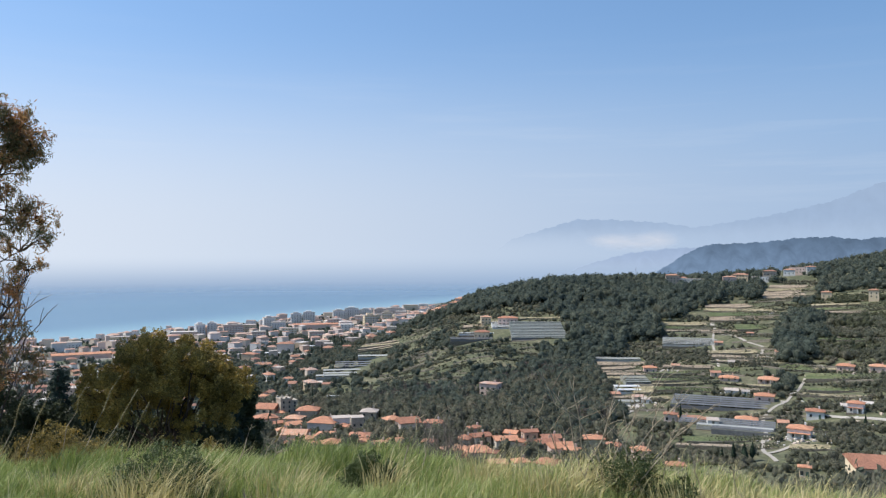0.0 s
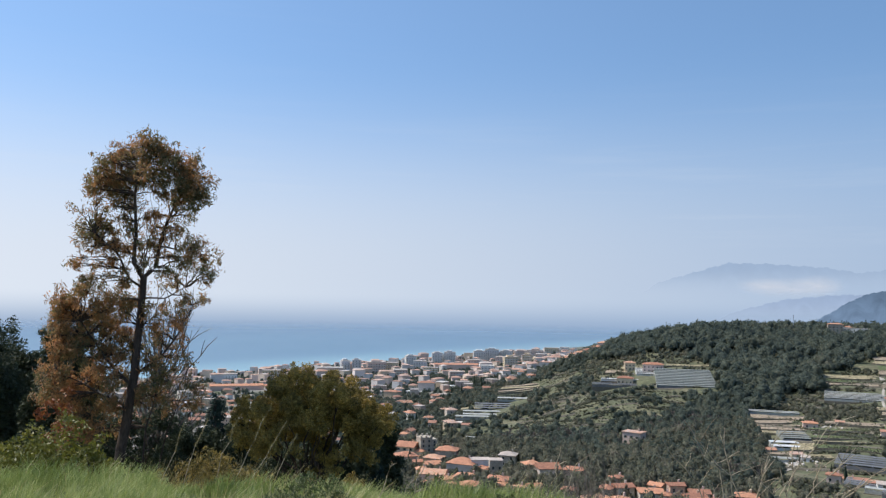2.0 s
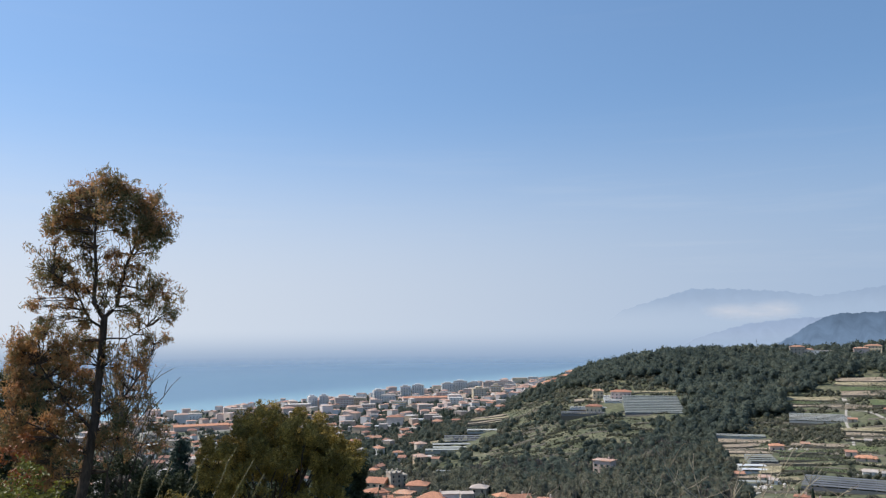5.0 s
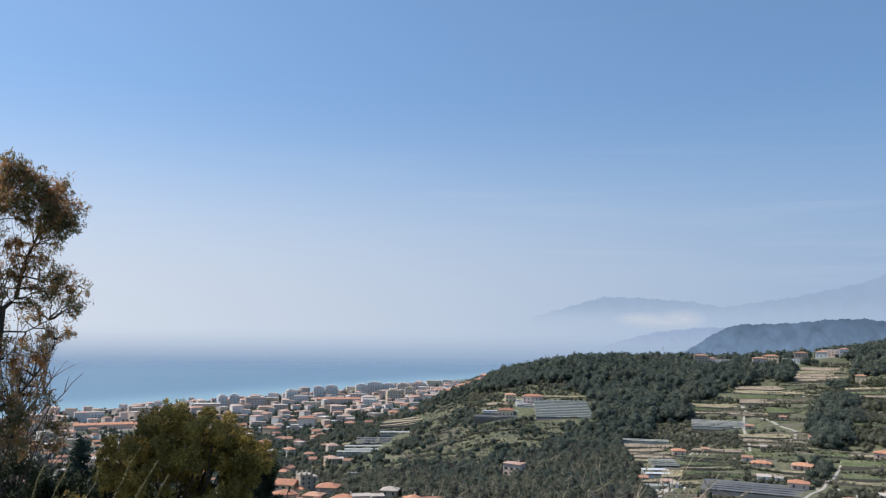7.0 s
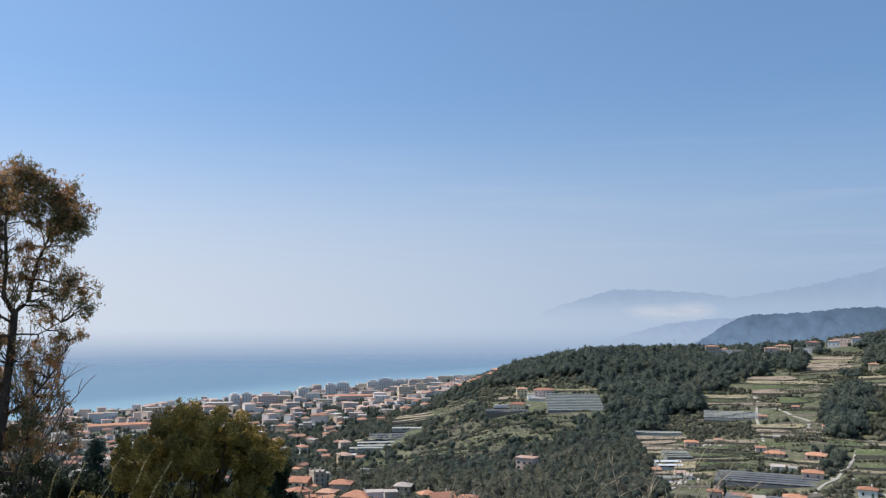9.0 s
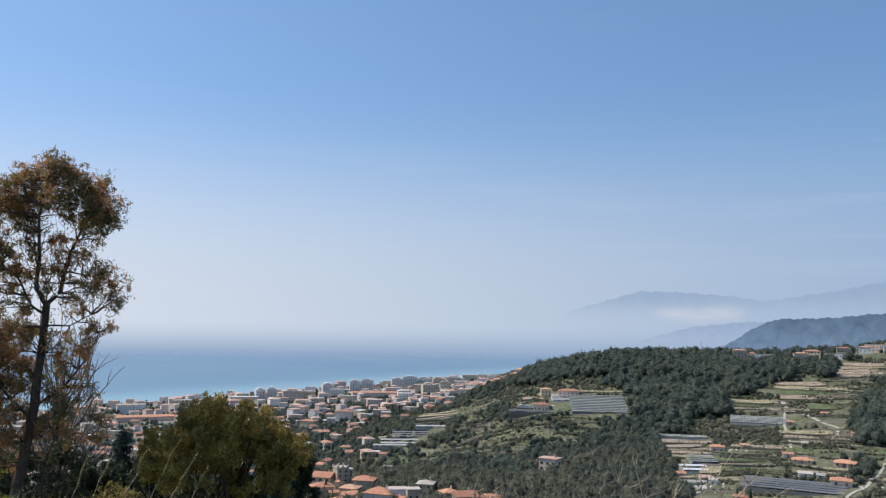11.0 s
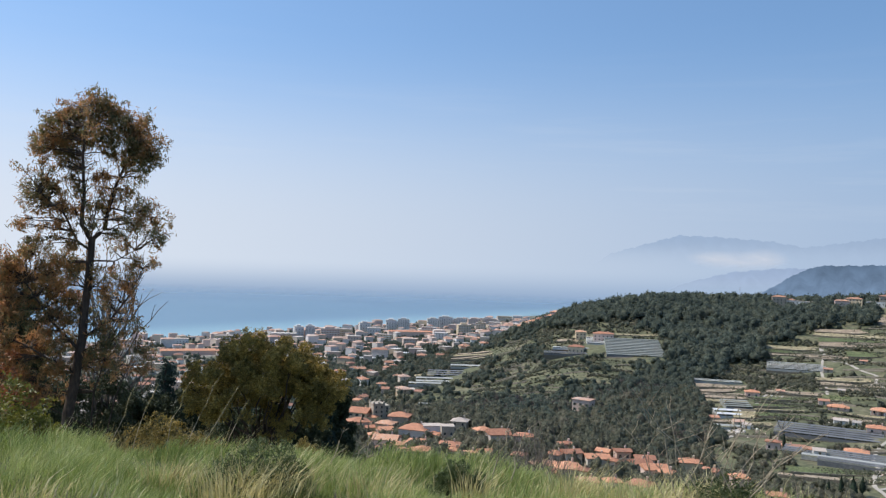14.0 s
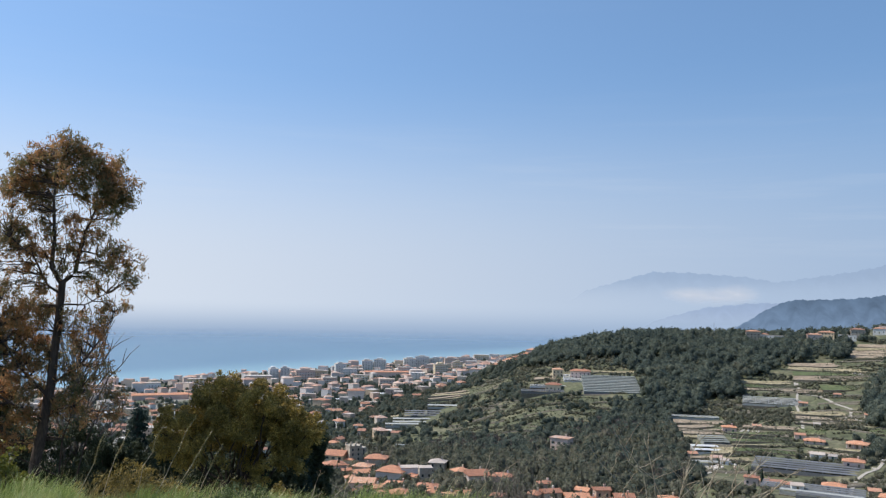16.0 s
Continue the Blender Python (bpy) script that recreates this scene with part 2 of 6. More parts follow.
G = lambda *v: v
MAT = {
    # valley foliage: haze is put into the colour, lifted pale, pine also bluer
    "pine": surface("pine_foliage", [(0, G(0.078, 0.10, 0.085)), (0.45, G(0.113, 0.138, 0.108)), (0.8, G(0.16, 0.172, 0.122)), (1, G(0.22, 0.205, 0.15))], 0.03, 0.9, 0.4, "island", through_light=0.5),
    "scrub": surface("scrub_foliage", [(0, G(0.108, 0.116, 0.085)), (0.45, G(0.158, 0.164, 0.112)), (0.75, G(0.22, 0.205, 0.145)), (1, G(0.30, 0.245, 0.195))], 0.03, 0.9, 0.45, "island", through_light=0.5),
    "olive_scrub": surface("olive_scrub", [(0, G(0.082, 0.094, 0.058)), (0.5, G(0.12, 0.13, 0.076)), (1, G(0.18, 0.172, 0.108))], 0.04, 0.9, 0.35, "island", through_light=0.5),
    "bare": surface("bare_twigs", [(0, G(0.115, 0.095, 0.08)), (0.6, G(0.19, 0.16, 0.13)), (1, G(0.25, 0.215, 0.17))], 0.05, 0.95, 0.6, "island"),
    "cypress": surface("cypress_foliage", [(0, G(0.012, 0.024, 0.014)), (1, G(0.035, 0.055, 0.03))], 0.3, 0.9, 0.6, "island"),
    "gum_leaf": surface("gum_leaf", [(0, G(0.09, 0.12, 0.05)), (0.34, G(0.21, 0.19, 0.085)), (0.58, G(0.42, 0.235, 0.105)), (0.82, G(0.62, 0.29, 0.11)), (1, G(0.68, 0.44, 0.22))], 0.9, 0.5, 0.38, "island", through_light=0.48, fine=0.2),
    "bush_leaf": surface("bush_leaf", [(0, G(0.075, 0.064, 0.021)), (0.42, G(0.26, 0.195, 0.05)), (0.78, G(0.62, 0.43, 0.105)), (1, G(0.70, 0.39, 0.12))], 1.1, 0.6, 0.45, "island", through_light=0.24, fine=0.2),
    "dark_leaf": surface("dark_leaf", [(0, G(0.05, 0.07, 0.024)), (1, G(0.13, 0.16, 0.052))], 0.6, 0.6, 0.6, "island", through_light=0.2),
    # dark evergreen leaf; below the round tree it stands in for shade
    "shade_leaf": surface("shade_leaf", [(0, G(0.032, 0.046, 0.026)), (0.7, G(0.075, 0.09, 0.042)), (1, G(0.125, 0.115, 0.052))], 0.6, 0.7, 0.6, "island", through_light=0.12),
    "fir_leaf": surface("fir_leaf", [(0, G(0.022, 0.042, 0.034)), (1, G(0.06, 0.095, 0.065))], 0.6, 0.7, 0.6, "island", through_light=0.1),
    "bright_leaf": surface("bright_leaf", [(0, G(0.08, 0.095, 0.018)), (0.6, G(0.21, 0.20, 0.035)), (1, G(0.36, 0.30, 0.06))], 1.2, 0.5, 0.5, "island", through_light=0.35),
    "rust_leaf": surface("rust_leaf", [(0, G(0.15, 0.05, 0.02)), (1, G(0.40, 0.15, 0.05))], 1.2, 0.6, 0.5, "island", through_light=0.3),
    "ochre_leaf": surface("ochre_leaf", [(0, G(0.15, 0.13, 0.045)), (0.6, G(0.32, 0.265, 0.11)), (1, G(0.50, 0.42, 0.21))], 1.2, 0.6, 0.5, "island", through_light=0.3),
    "grass": surface("grass_blade", [(0, G(0.085, 0.115, 0.03)), (0.4, G(0.235, 0.30, 0.075)), (0.75, G(0.45, 0.49, 0.18)), (1, G(0.70, 0.64, 0.36))], 0.7, 0.5, 0.5, "island", through_light=0.3, fine=0.15),
    "straw": surface("straw", [(0, G(0.38, 0.32, 0.13)), (0.5, G(0.58, 0.50, 0.24)), (1, G(0.78, 0.70, 0.42))], 2.0, 0.7, 0.6, "island", through_light=0.3),
    "dry_stalk": surface("dry_stalk", [(0, G(0.18, 0.13, 0.08)), (1, G(0.55, 0.47, 0.34))], 2.0, 0.8, 0.6, "island"),
    "bark": surface("gum_bark", [(0, G(0.035, 0.024, 0.02)), (0.6, G(0.085, 0.06, 0.046)), (1, G(0.16, 0.12, 0.09))], 2.5, 0.9, bump=0.02, stretch=(1, 1, 0.25)),
    "render": surface("painted_wall", [(0, G(0.48, 0.41, 0.32)), (0.25, G(0.54, 0.50, 0.43)), (0.45, G(0.50, 0.36, 0.27)), (0.6, G(0.56, 0.45, 0.31)), (0.75, G(0.50, 0.37, 0.31)), (1, G(0.64, 0.61, 0.56))], 0.05, 0.9, 0.9, "object", fine=0.08),
    "tile_town": surface("muted_roof_tiles", [(0, G(0.25, 0.14, 0.105)), (0.4, G(0.40, 0.20, 0.13)), (0.75, G(0.50, 0.265, 0.17)), (1, G(0.44, 0.39, 0.35))], 0.25, 0.9, 0.75, "object", fine=0.3),
    # distance haze is put into these paler copies of wall and roof colours
    "render_hazed": surface("painted_walls_hazed", [(0, G(0.62, 0.55, 0.48)), (0.25, G(0.68, 0.65, 0.62)), (0.45, G(0.64, 0.50, 0.42)), (0.6, G(0.74, 0.62, 0.46)), (0.75, G(0.68, 0.52, 0.45)), (1, G(0.80, 0.77, 0.73))], 0.05, 0.9, 0.9, "island", fine=0.08),
    "tile_hazed": surface("terracotta_hazed", [(0, G(0.40, 0.23, 0.17)), (0.5, G(0.54, 0.33, 0.245)), (0.75, G(0.55, 0.41, 0.33)), (1, G(0.60, 0.58, 0.55))], 0.1, 0.85, 0.8, "island", fine=0.15),
    "white": surface("white_wall", [(0, G(0.62, 0.60, 0.56)), (1, G(0.80, 0.79, 0.76))], 0.4, 0.85, 0.3, fine=0.08),
    "ochre": surface("ochre_wall", [(0, G(0.58, 0.45, 0.29)), (1, G(0.72, 0.60, 0.42))], 0.4, 0.9, 0.4, fine=0.08),
    "pink": surface("pink_wall", [(0, G(0.58, 0.42, 0.35)), (1, G(0.70, 0.55, 0.47))], 0.4, 0.9, 0.4, fine=0.08),
    # haze over the shore blocks is put into this lifted grey
    "grey": surface("grey_wall", [(0, G(0.62, 0.60, 0.59)), (1, G(0.74, 0.72, 0.70))], 0.4, 0.9, 0.4, fine=0.1),
    "oldwall": surface("weathered_wall", [(0, G(0.30, 0.25, 0.20)), (1, G(0.52, 0.46, 0.37))], 0.5, 0.95, 0.2, fine=0.2),
    "tile": surface("terracotta_tiles", [(0, G(0.25, 0.12, 0.08)), (0.4, G(0.42, 0.195, 0.118)), (0.75, G(0.57, 0.275, 0.16)), (1, G(0.52, 0.37, 0.27))], 0.35, 0.85, 0.7, "object", fine=0.35, bump=0.03, stretch=(1, 1, 1)),
    "flat": surface("flat_roof", [(0, G(0.30, 0.28, 0.26)), (0.6, G(0.48, 0.40, 0.34)), (1, G(0.66, 0.63, 0.58))], 0.2, 0.9, 0.7, fine=0.12),
    "glass": surface("window_pane", [(0, G(0.02, 0.025, 0.03)), (1, G(0.07, 0.075, 0.08))], 0.5, 0.15, 0.5, fine=0.1, spec=0.6),
    "shutter": surface("shutter_paint", [(0, G(0.05, 0.12, 0.08)), (0.6, G(0.16, 0.20, 0.15)), (1, G(0.24, 0.15, 0.09))], 0.5, 0.7, 0.8, fine=0.1),
    "film": surface("greenhouse_film", [(0, G(0.30, 0.305, 0.28)), (1, G(0.45, 0.455, 0.42))], 0.12, 0.7, 0.5, "object", fine=0.15, spec=0.2),
    "film_dull": surface("algae_film", [(0, G(0.215, 0.225, 0.20)), (1, G(0.31, 0.32, 0.29))], 0.12, 0.75, 0.5, "object", fine=0.2, spec=0.15),
    "film_white": surface("white_film", [(0, G(0.50, 0.51, 0.50)), (1, G(0.72, 0.72, 0.70))], 0.2, 0.5, 0.4, fine=0.08),
    "net": surface("shade_net", [(0, G(0.10, 0.105, 0.11)), (1, G(0.19, 0.195, 0.20))], 0.15, 0.7, 0.4, fine=0.2),
    "steel": surface("galvanised_steel", [(0, G(0.35, 0.36, 0.37)), (1, G(0.55, 0.56, 0.57))], 1.0, 0.45, 0.3, metal=0.6),
    "soil": surface("tilled_soil", [(0, G(0.20, 0.15, 0.105)), (0.5, G(0.30, 0.235, 0.165)), (1, G(0.42, 0.34, 0.24))], 0.10, 0.95, 0.25, fine=0.5, bump=0.12),
    "straw_field": surface("dry_field", [(0, G(0.19, 0.16, 0.09)), (0.6, G(0.31, 0.26, 0.155)), (1, G(0.42, 0.36, 0.23))], 0.10, 0.95, 0.25, fine=0.5, bump=0.12),
    "green_field": surface("green_field", [(0, G(0.065, 0.09, 0.035)), (0.6, G(0.115, 0.135, 0.055)), (1, G(0.22, 0.205, 0.11))], 0.10, 0.95, 0.3, fine=0.5, bump=0.12),
    "stone": surface("dry_stone", [(0, G(0.10, 0.09, 0.068)), (1, G(0.25, 0.22, 0.17))], 1.2, 0.95, 0.2, fine=0.35, bump=0.1),
    "lane": surface("pale_lane", [(0, G(0.31, 0.28, 0.23)), (1, G(0.48, 0.44, 0.38))], 0.3, 0.95, fine=0.12),
    "beach": surface("shingle", [(0, G(0.32, 0.30, 0.27)), (1, G(0.46, 0.43, 0.38))], 0.1, 0.95, fine=0.2),
}


def ground_material():
    m = surface("hillside_ground", [(0, G(0.068, 0.075, 0.038)), (0.45, G(0.108, 0.114, 0.06)), (0.75, G(0.145, 0.138, 0.08)), (1, G(0.235, 0.20, 0.13))], 0.035, 0.95, fine=0.4, bump=0.15)
    t = m.node_tree
    b = t.nodes["Principled BSDF"]
    lush = b.inputs["Base Color"].links[0].from_socket
    # paved and built-up ground on the coastal plain
    tc, sp, mr = t.nodes.new("ShaderNodeTexCoord"), t.nodes.new("ShaderNodeSeparateXYZ"), node(t, "ShaderNodeMapRange")
    t.links.new(tc.outputs["Object"], sp.inputs[0])
    t.links.new(sp.outputs[2], mr.inputs[0])
    mr.inputs[1].default_value, mr.inputs[2].default_value, mr.inputs[3].default_value, mr.inputs[4].default_value = 24, 38, 0.75, 0.0
    nz = node(t, "ShaderNodeTexNoise", Scale=0.02, Detail=4.0)
    t.links.new(tc.outputs["Object"], nz.inputs["Vector"])
    town = ramp(t, [(0.35, G(0.06, 0.08, 0.035)), (0.5, G(0.16, 0.15, 0.13)), (0.65, G(0.30, 0.28, 0.25))])
    t.links.new(nz.outputs[0], town.inputs[0])
    mix = t.nodes.new("ShaderNodeMix")
    mix.data_type = "RGBA"
    t.links.new(mr.outputs[0], mix.inputs[0])
    t.links.new(lush, mix.inputs[6])
    t.links.new(town.outputs[0], mix.inputs[7])
    t.links.new(mix.outputs[2], b.inputs["Base Color"])
    return m


def sea_material():
    m = bpy.data.materials.new("sea_water")
    m.use_nodes = True
    t = m.node_tree
    b = t.nodes["Principled BSDF"]
    b.inputs["Roughness"].default_value, b.inputs["IOR"].default_value = 0.3, 1.33
    tc = t.nodes.new("ShaderNodeTexCoord")
    wide, wave = node(t, "ShaderNodeTexNoise", Scale=0.0025, Detail=4.0), node(t, "ShaderNodeTexNoise", Scale=0.12, Detail=5.0)
    for n in (wide, wave):
        t.links.new(tc.outputs["Object"], n.inputs["Vector"])
    r = ramp(t, [(0.3, G(0.09, 0.185, 0.265)), (0.7, G(0.112, 0.212, 0.29))])
    t.links.new(wide.outputs[0], r.inputs[0])
    # shallow, sandy water along the shore
    dot, near, mix = t.nodes.new("ShaderNodeVectorMath"), node(t, "ShaderNodeMapRange"), t.nodes.new("ShaderNodeMix")
    dot.operation = "DOT_PRODUCT"
    dot.inputs[1].default_value = (1 / 1.148, -0.564 / 1.148, 0)
    t.links.new(tc.outputs["Object"], dot.inputs[0])
    edge = -(657 + 1236 * 0.564) / 1.148
    near.interpolation_type = "SMOOTHERSTEP"
    near.inputs[1].default_value, near.inputs[2].default_value = edge - 330, edge
    t.links.new(dot.outputs["Value"], near.inputs[0])
    mix.data_type = "RGBA"
    mix.inputs[7].default_value = (0.21, 0.36, 0.41, 1)
    t.links.new(near.outputs[0], mix.inputs[0])
    t.links.new(r.outputs[0], mix.inputs[6])
    t.links.new(mix.outputs[2], b.inputs["Base Color"])
    bp = node(t, "ShaderNodeBump", Strength=0.35, Distance=0.6)
    t.links.new(wave.outputs[0], bp.inputs["Height"])
    t.links.new(bp.outputs[0], b.inputs["Normal"])
    # haze imitated by transparency: the water thins out into the misty distance
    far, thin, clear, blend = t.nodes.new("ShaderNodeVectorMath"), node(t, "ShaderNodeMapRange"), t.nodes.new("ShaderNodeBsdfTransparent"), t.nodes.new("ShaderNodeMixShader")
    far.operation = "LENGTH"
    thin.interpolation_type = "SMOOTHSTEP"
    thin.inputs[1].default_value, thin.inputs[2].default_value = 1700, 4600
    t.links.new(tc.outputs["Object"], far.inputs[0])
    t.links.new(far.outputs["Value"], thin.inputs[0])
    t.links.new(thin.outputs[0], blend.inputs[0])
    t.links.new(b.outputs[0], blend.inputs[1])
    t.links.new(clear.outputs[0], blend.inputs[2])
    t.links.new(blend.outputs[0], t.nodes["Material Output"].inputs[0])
    return m


# ---- mesh helpers ----
def mesh(name, verts, tris, material, smooth=False):
    """A mesh from an array of vertices and an array of faces with equally many corners."""
    verts, tris = np.asarray(verts, np.float32), np.asarray(tris, np.int32)
    me = bpy.data.meshes.new(name)
    c = tris.shape[1]
    me.vertices.add(len(verts))
    me.vertices.foreach_set("co", verts.ravel())
    me.loops.add(tris.size)
    me.loops.foreach_set("vertex_index", tris.ravel())
    me.polygons.add(len(tris))
    me.polygons.foreach_set("loop_start", np.arange(0, tris.size, c, dtype=np.int32))
    me.polygons.foreach_set("loop_total", np.full(len(tris), c, np.int32))
    me.update(calc_edges=True)
    me.validate()
    if smooth:
        me.polygons.foreach_set("use_smooth", np.ones(len(tris), bool))
    me.materials.append(material)
    return me


def hang(name, me, parent=None, label="", at=None):
    """Links a mesh as one object, under a thing or a part."""
    ob = new(name, me)
    if parent is not None:
        ob.parent = parent
    if at is not None:
        ob.location = at
    return tagged(ob, label)


def part(name, bm, material, parent=None, label=""):
    me = bpy.data.meshes.new(name)
    bm.to_mesh(me)
    bm.free()
    me.materials.append(material)
    return hang(name, me, parent, label)


def thing(name, m, label, category, group="", kind=""):
    ob = new(name)
    ob.empty_display_size = 0.2
    ob.matrix_world = m
    return tagged(ob, label, category, group, kind)


def box_into(bm, x0, y0, z0, x1, y1, z1):
    v = [bm.verts.new((x, y, z)) for z in (z0, z1) for x, y in ((x0, y0), (x1, y0), (x1, y1), (x0, y1))]
    for f in ((3, 2, 1, 0), (4, 5, 6, 7), (0, 1, 5, 4), (1, 2, 6, 5), (2, 3, 7, 6), (3, 0, 4, 7)):
        bm.faces.new([v[i] for i in f])
    return bm


def box(x0, y0, z0, x1, y1, z1, bevel=0.0):
    bm = box_into(bmesh.new(), x0, y0, z0, x1, y1, z1)
    if bevel:
        bmesh.ops.bevel(bm, geom=bm.edges[:], offset=bevel, segments=1, affect="EDGES")
    return bm


def tube(points, radii, sides=7):
    """Vertices and triangles of a tapered tube along points."""
    P, R = np.asarray(points, float), np.asarray(radii, float)
    T = np.gradient(P, axis=0)
    T /= np.linalg.norm(T, axis=1)[:, None] + 1e-9
    ref = np.where(np.abs(T[:, 2:3]) > 0.9, [[1.0, 0, 0]], [[0, 0, 1.0]])
    A = np.cross(T, ref)
    A /= np.linalg.norm(A, axis=1)[:, None] + 1e-9
    B = np.cross(T, A)
    a = np.arange(sides) * 2 * math.pi / sides
    V = (P[:, None] + R[:, None, None] * (np.cos(a)[None, :, None] * A[:, None] + np.sin(a)[None, :, None] * B[:, None])).reshape(-1, 3)
    F = []
    for i in range(len(P) - 1):
        for s in range(sides):
            p, q = i * sides + s, i * sides + (s + 1) % sides
            F += [(p, q, q + sides), (p, q + sides, p + sides)]
    return V, np.array(F, int)


def joined(pieces):
    """One vertex and face array out of many."""
    V, F, n = [], [], 0
    for v, f in pieces:
        V.append(v)
        F.append(np.asarray(f) + n)
        n += len(v)
    return np.concatenate(V), np.concatenate(F)



# ---- ground, sea, distance ----
def polar_sheet(az, ds, z_of):
    A, D = np.meshgrid(np.radians(az), ds, indexing="ij")
    X, Y = D * np.sin(A), D * np.cos(A)
    V = np.stack([X, Y, z_of(X, Y)], -1).reshape(-1, 3)
    n, m = len(az), len(ds)
    i = (np.arange(n - 1)[:, None] * m + np.arange(m - 1)[None]).ravel()
    return V, np.stack([i, i + m, i + m + 1, i + 1], 1)[:, ::-1]


def build_ground():
    az = np.concatenate([np.arange(-180, -44, 4), np.arange(-44, 34, 0.2), np.arange(34, 181, 4)])
    az[-1] = 180
    ds = np.concatenate([[0.0005, 0.2, 0.5], np.arange(1, 14, 0.35), np.arange(14, 40, 1.5), np.geomspace(40, 280, 36), np.arange(284, 1150, 4.5), np.geomspace(1155, 5200, 44)])
    V, F = polar_sheet(az, ds, ground)
    F = F[(shore(V[:, 0], V[:, 1]) > -60)[F].any(1)]  # the sea bed ends just off the shore
    ob = new("ground", mesh("ground", V, F, ground_material(), True))
    tagged(ob, "green and dry hillside ground falling to a coastal plain", "ground", kind="structure")


def build_sea():
    az, ds = np.arange(-180, 181, 3.0), np.geomspace(300, 60000, 40)
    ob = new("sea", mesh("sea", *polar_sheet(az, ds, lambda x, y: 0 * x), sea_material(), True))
    tagged(ob, "calm turquoise sea paling towards the misty horizon", "sea", kind="structure")


def ridge(name, az0, az1, d, line, amp, material, label, base=0.0, back_run=260.0, k=1.0):
    """A far ridge: a rising front slope up to a crest line (bearing, degrees over the eye's level), with ribs and gullies."""
    az = np.arange(az0, az1, 0.06)
    el = np.interp(az, [p[0] for p in line], [p[1] for p in line])
    for n in range(12):
        el[1:-1] = (el[:-2] + 2 * el[1:-1] + el[2:]) / 4
    crest = EYE + d * np.tan(np.radians(el)) + amp * (0.5 * np.sin(az * 5.3 + k) + 0.35 * np.sin(az * 13.7 + 2 * k) + 0.2 * np.sin(az * 31 + k))
    s = np.linspace(0, 1, 22)
    A, S = np.meshgrid(np.radians(az), s, indexing="ij")
    rib = (1 - S) * S * 4 * 40 * np.sin(np.degrees(A) * 4.1 + k + 3 * S)
    D = d - back_run * (1 - S) ** 1.3 + rib
    Z = base + (crest[:, None] - base) * (S ** 0.8)
    V = np.stack([D * np.sin(A), D * np.cos(A), Z], -1).reshape(-1, 3)
    m = len(s)
    i = (np.arange(len(az) - 1)[:, None] * m + np.arange(m - 1)[None]).ravel()
    F = np.stack([i, i + m, i + m + 1, i + 1], 1)
    ob = new(name, mesh(name, V, F, material, True))
    return tagged(ob, label, "mountain", kind="structure")


build_ground()
build_sea()


# aerial haze is put into the ridges' glowing blue colours
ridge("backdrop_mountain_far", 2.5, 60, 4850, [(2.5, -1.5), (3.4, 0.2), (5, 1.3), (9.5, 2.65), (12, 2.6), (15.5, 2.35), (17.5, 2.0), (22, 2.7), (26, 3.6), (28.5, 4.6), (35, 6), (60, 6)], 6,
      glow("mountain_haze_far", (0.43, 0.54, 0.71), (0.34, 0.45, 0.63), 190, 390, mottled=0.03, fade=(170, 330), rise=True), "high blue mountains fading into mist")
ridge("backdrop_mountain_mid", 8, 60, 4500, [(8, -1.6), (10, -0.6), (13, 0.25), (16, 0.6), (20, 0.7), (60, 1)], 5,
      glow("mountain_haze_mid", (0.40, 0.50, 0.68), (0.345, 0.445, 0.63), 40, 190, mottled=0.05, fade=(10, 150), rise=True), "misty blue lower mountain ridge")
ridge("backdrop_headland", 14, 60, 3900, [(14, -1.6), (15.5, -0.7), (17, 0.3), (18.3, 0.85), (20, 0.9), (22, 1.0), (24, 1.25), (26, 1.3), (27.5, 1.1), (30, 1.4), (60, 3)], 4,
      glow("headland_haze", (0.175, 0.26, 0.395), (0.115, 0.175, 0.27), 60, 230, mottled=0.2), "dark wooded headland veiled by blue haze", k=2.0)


def mist_cloud(az, el, w, h, k):
    """A small bank of mist in front of the far mountains: a glowing, see-through sheet."""
    m = bpy.data.materials.new("mist_bank")
    m.use_nodes = True
    t = m.node_tree
    t.nodes.clear()
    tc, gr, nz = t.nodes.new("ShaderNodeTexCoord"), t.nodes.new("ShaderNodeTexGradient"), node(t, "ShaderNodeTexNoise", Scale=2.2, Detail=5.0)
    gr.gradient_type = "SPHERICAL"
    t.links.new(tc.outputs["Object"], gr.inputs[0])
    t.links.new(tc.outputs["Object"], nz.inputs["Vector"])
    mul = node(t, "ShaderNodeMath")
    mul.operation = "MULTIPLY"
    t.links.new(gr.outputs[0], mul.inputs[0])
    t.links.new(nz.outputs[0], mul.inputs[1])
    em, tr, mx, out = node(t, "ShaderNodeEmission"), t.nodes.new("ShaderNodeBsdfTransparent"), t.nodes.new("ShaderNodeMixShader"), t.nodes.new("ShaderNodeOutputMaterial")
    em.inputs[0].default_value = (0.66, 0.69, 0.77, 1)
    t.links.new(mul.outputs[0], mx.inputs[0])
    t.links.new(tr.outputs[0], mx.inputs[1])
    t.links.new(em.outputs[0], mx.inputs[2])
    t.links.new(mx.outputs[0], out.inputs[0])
    bm = bmesh.new()
    bmesh.ops.create_grid(bm, x_segments=6, y_segments=6, size=1.0)
    ob = part("backdrop_mist", bm, m)
    d = 4600
    x, y = d * math.sin(radians(az)), d * math.cos(radians(az))
    ob.matrix_world = pose(x, y, EYE + d * math.tan(radians(el)), 90, 0, -az) @ Matrix.Diagonal((w, h, 1, 1))
    tagged(ob, "white bank of mist before the far mountains", "mist", kind="structure")


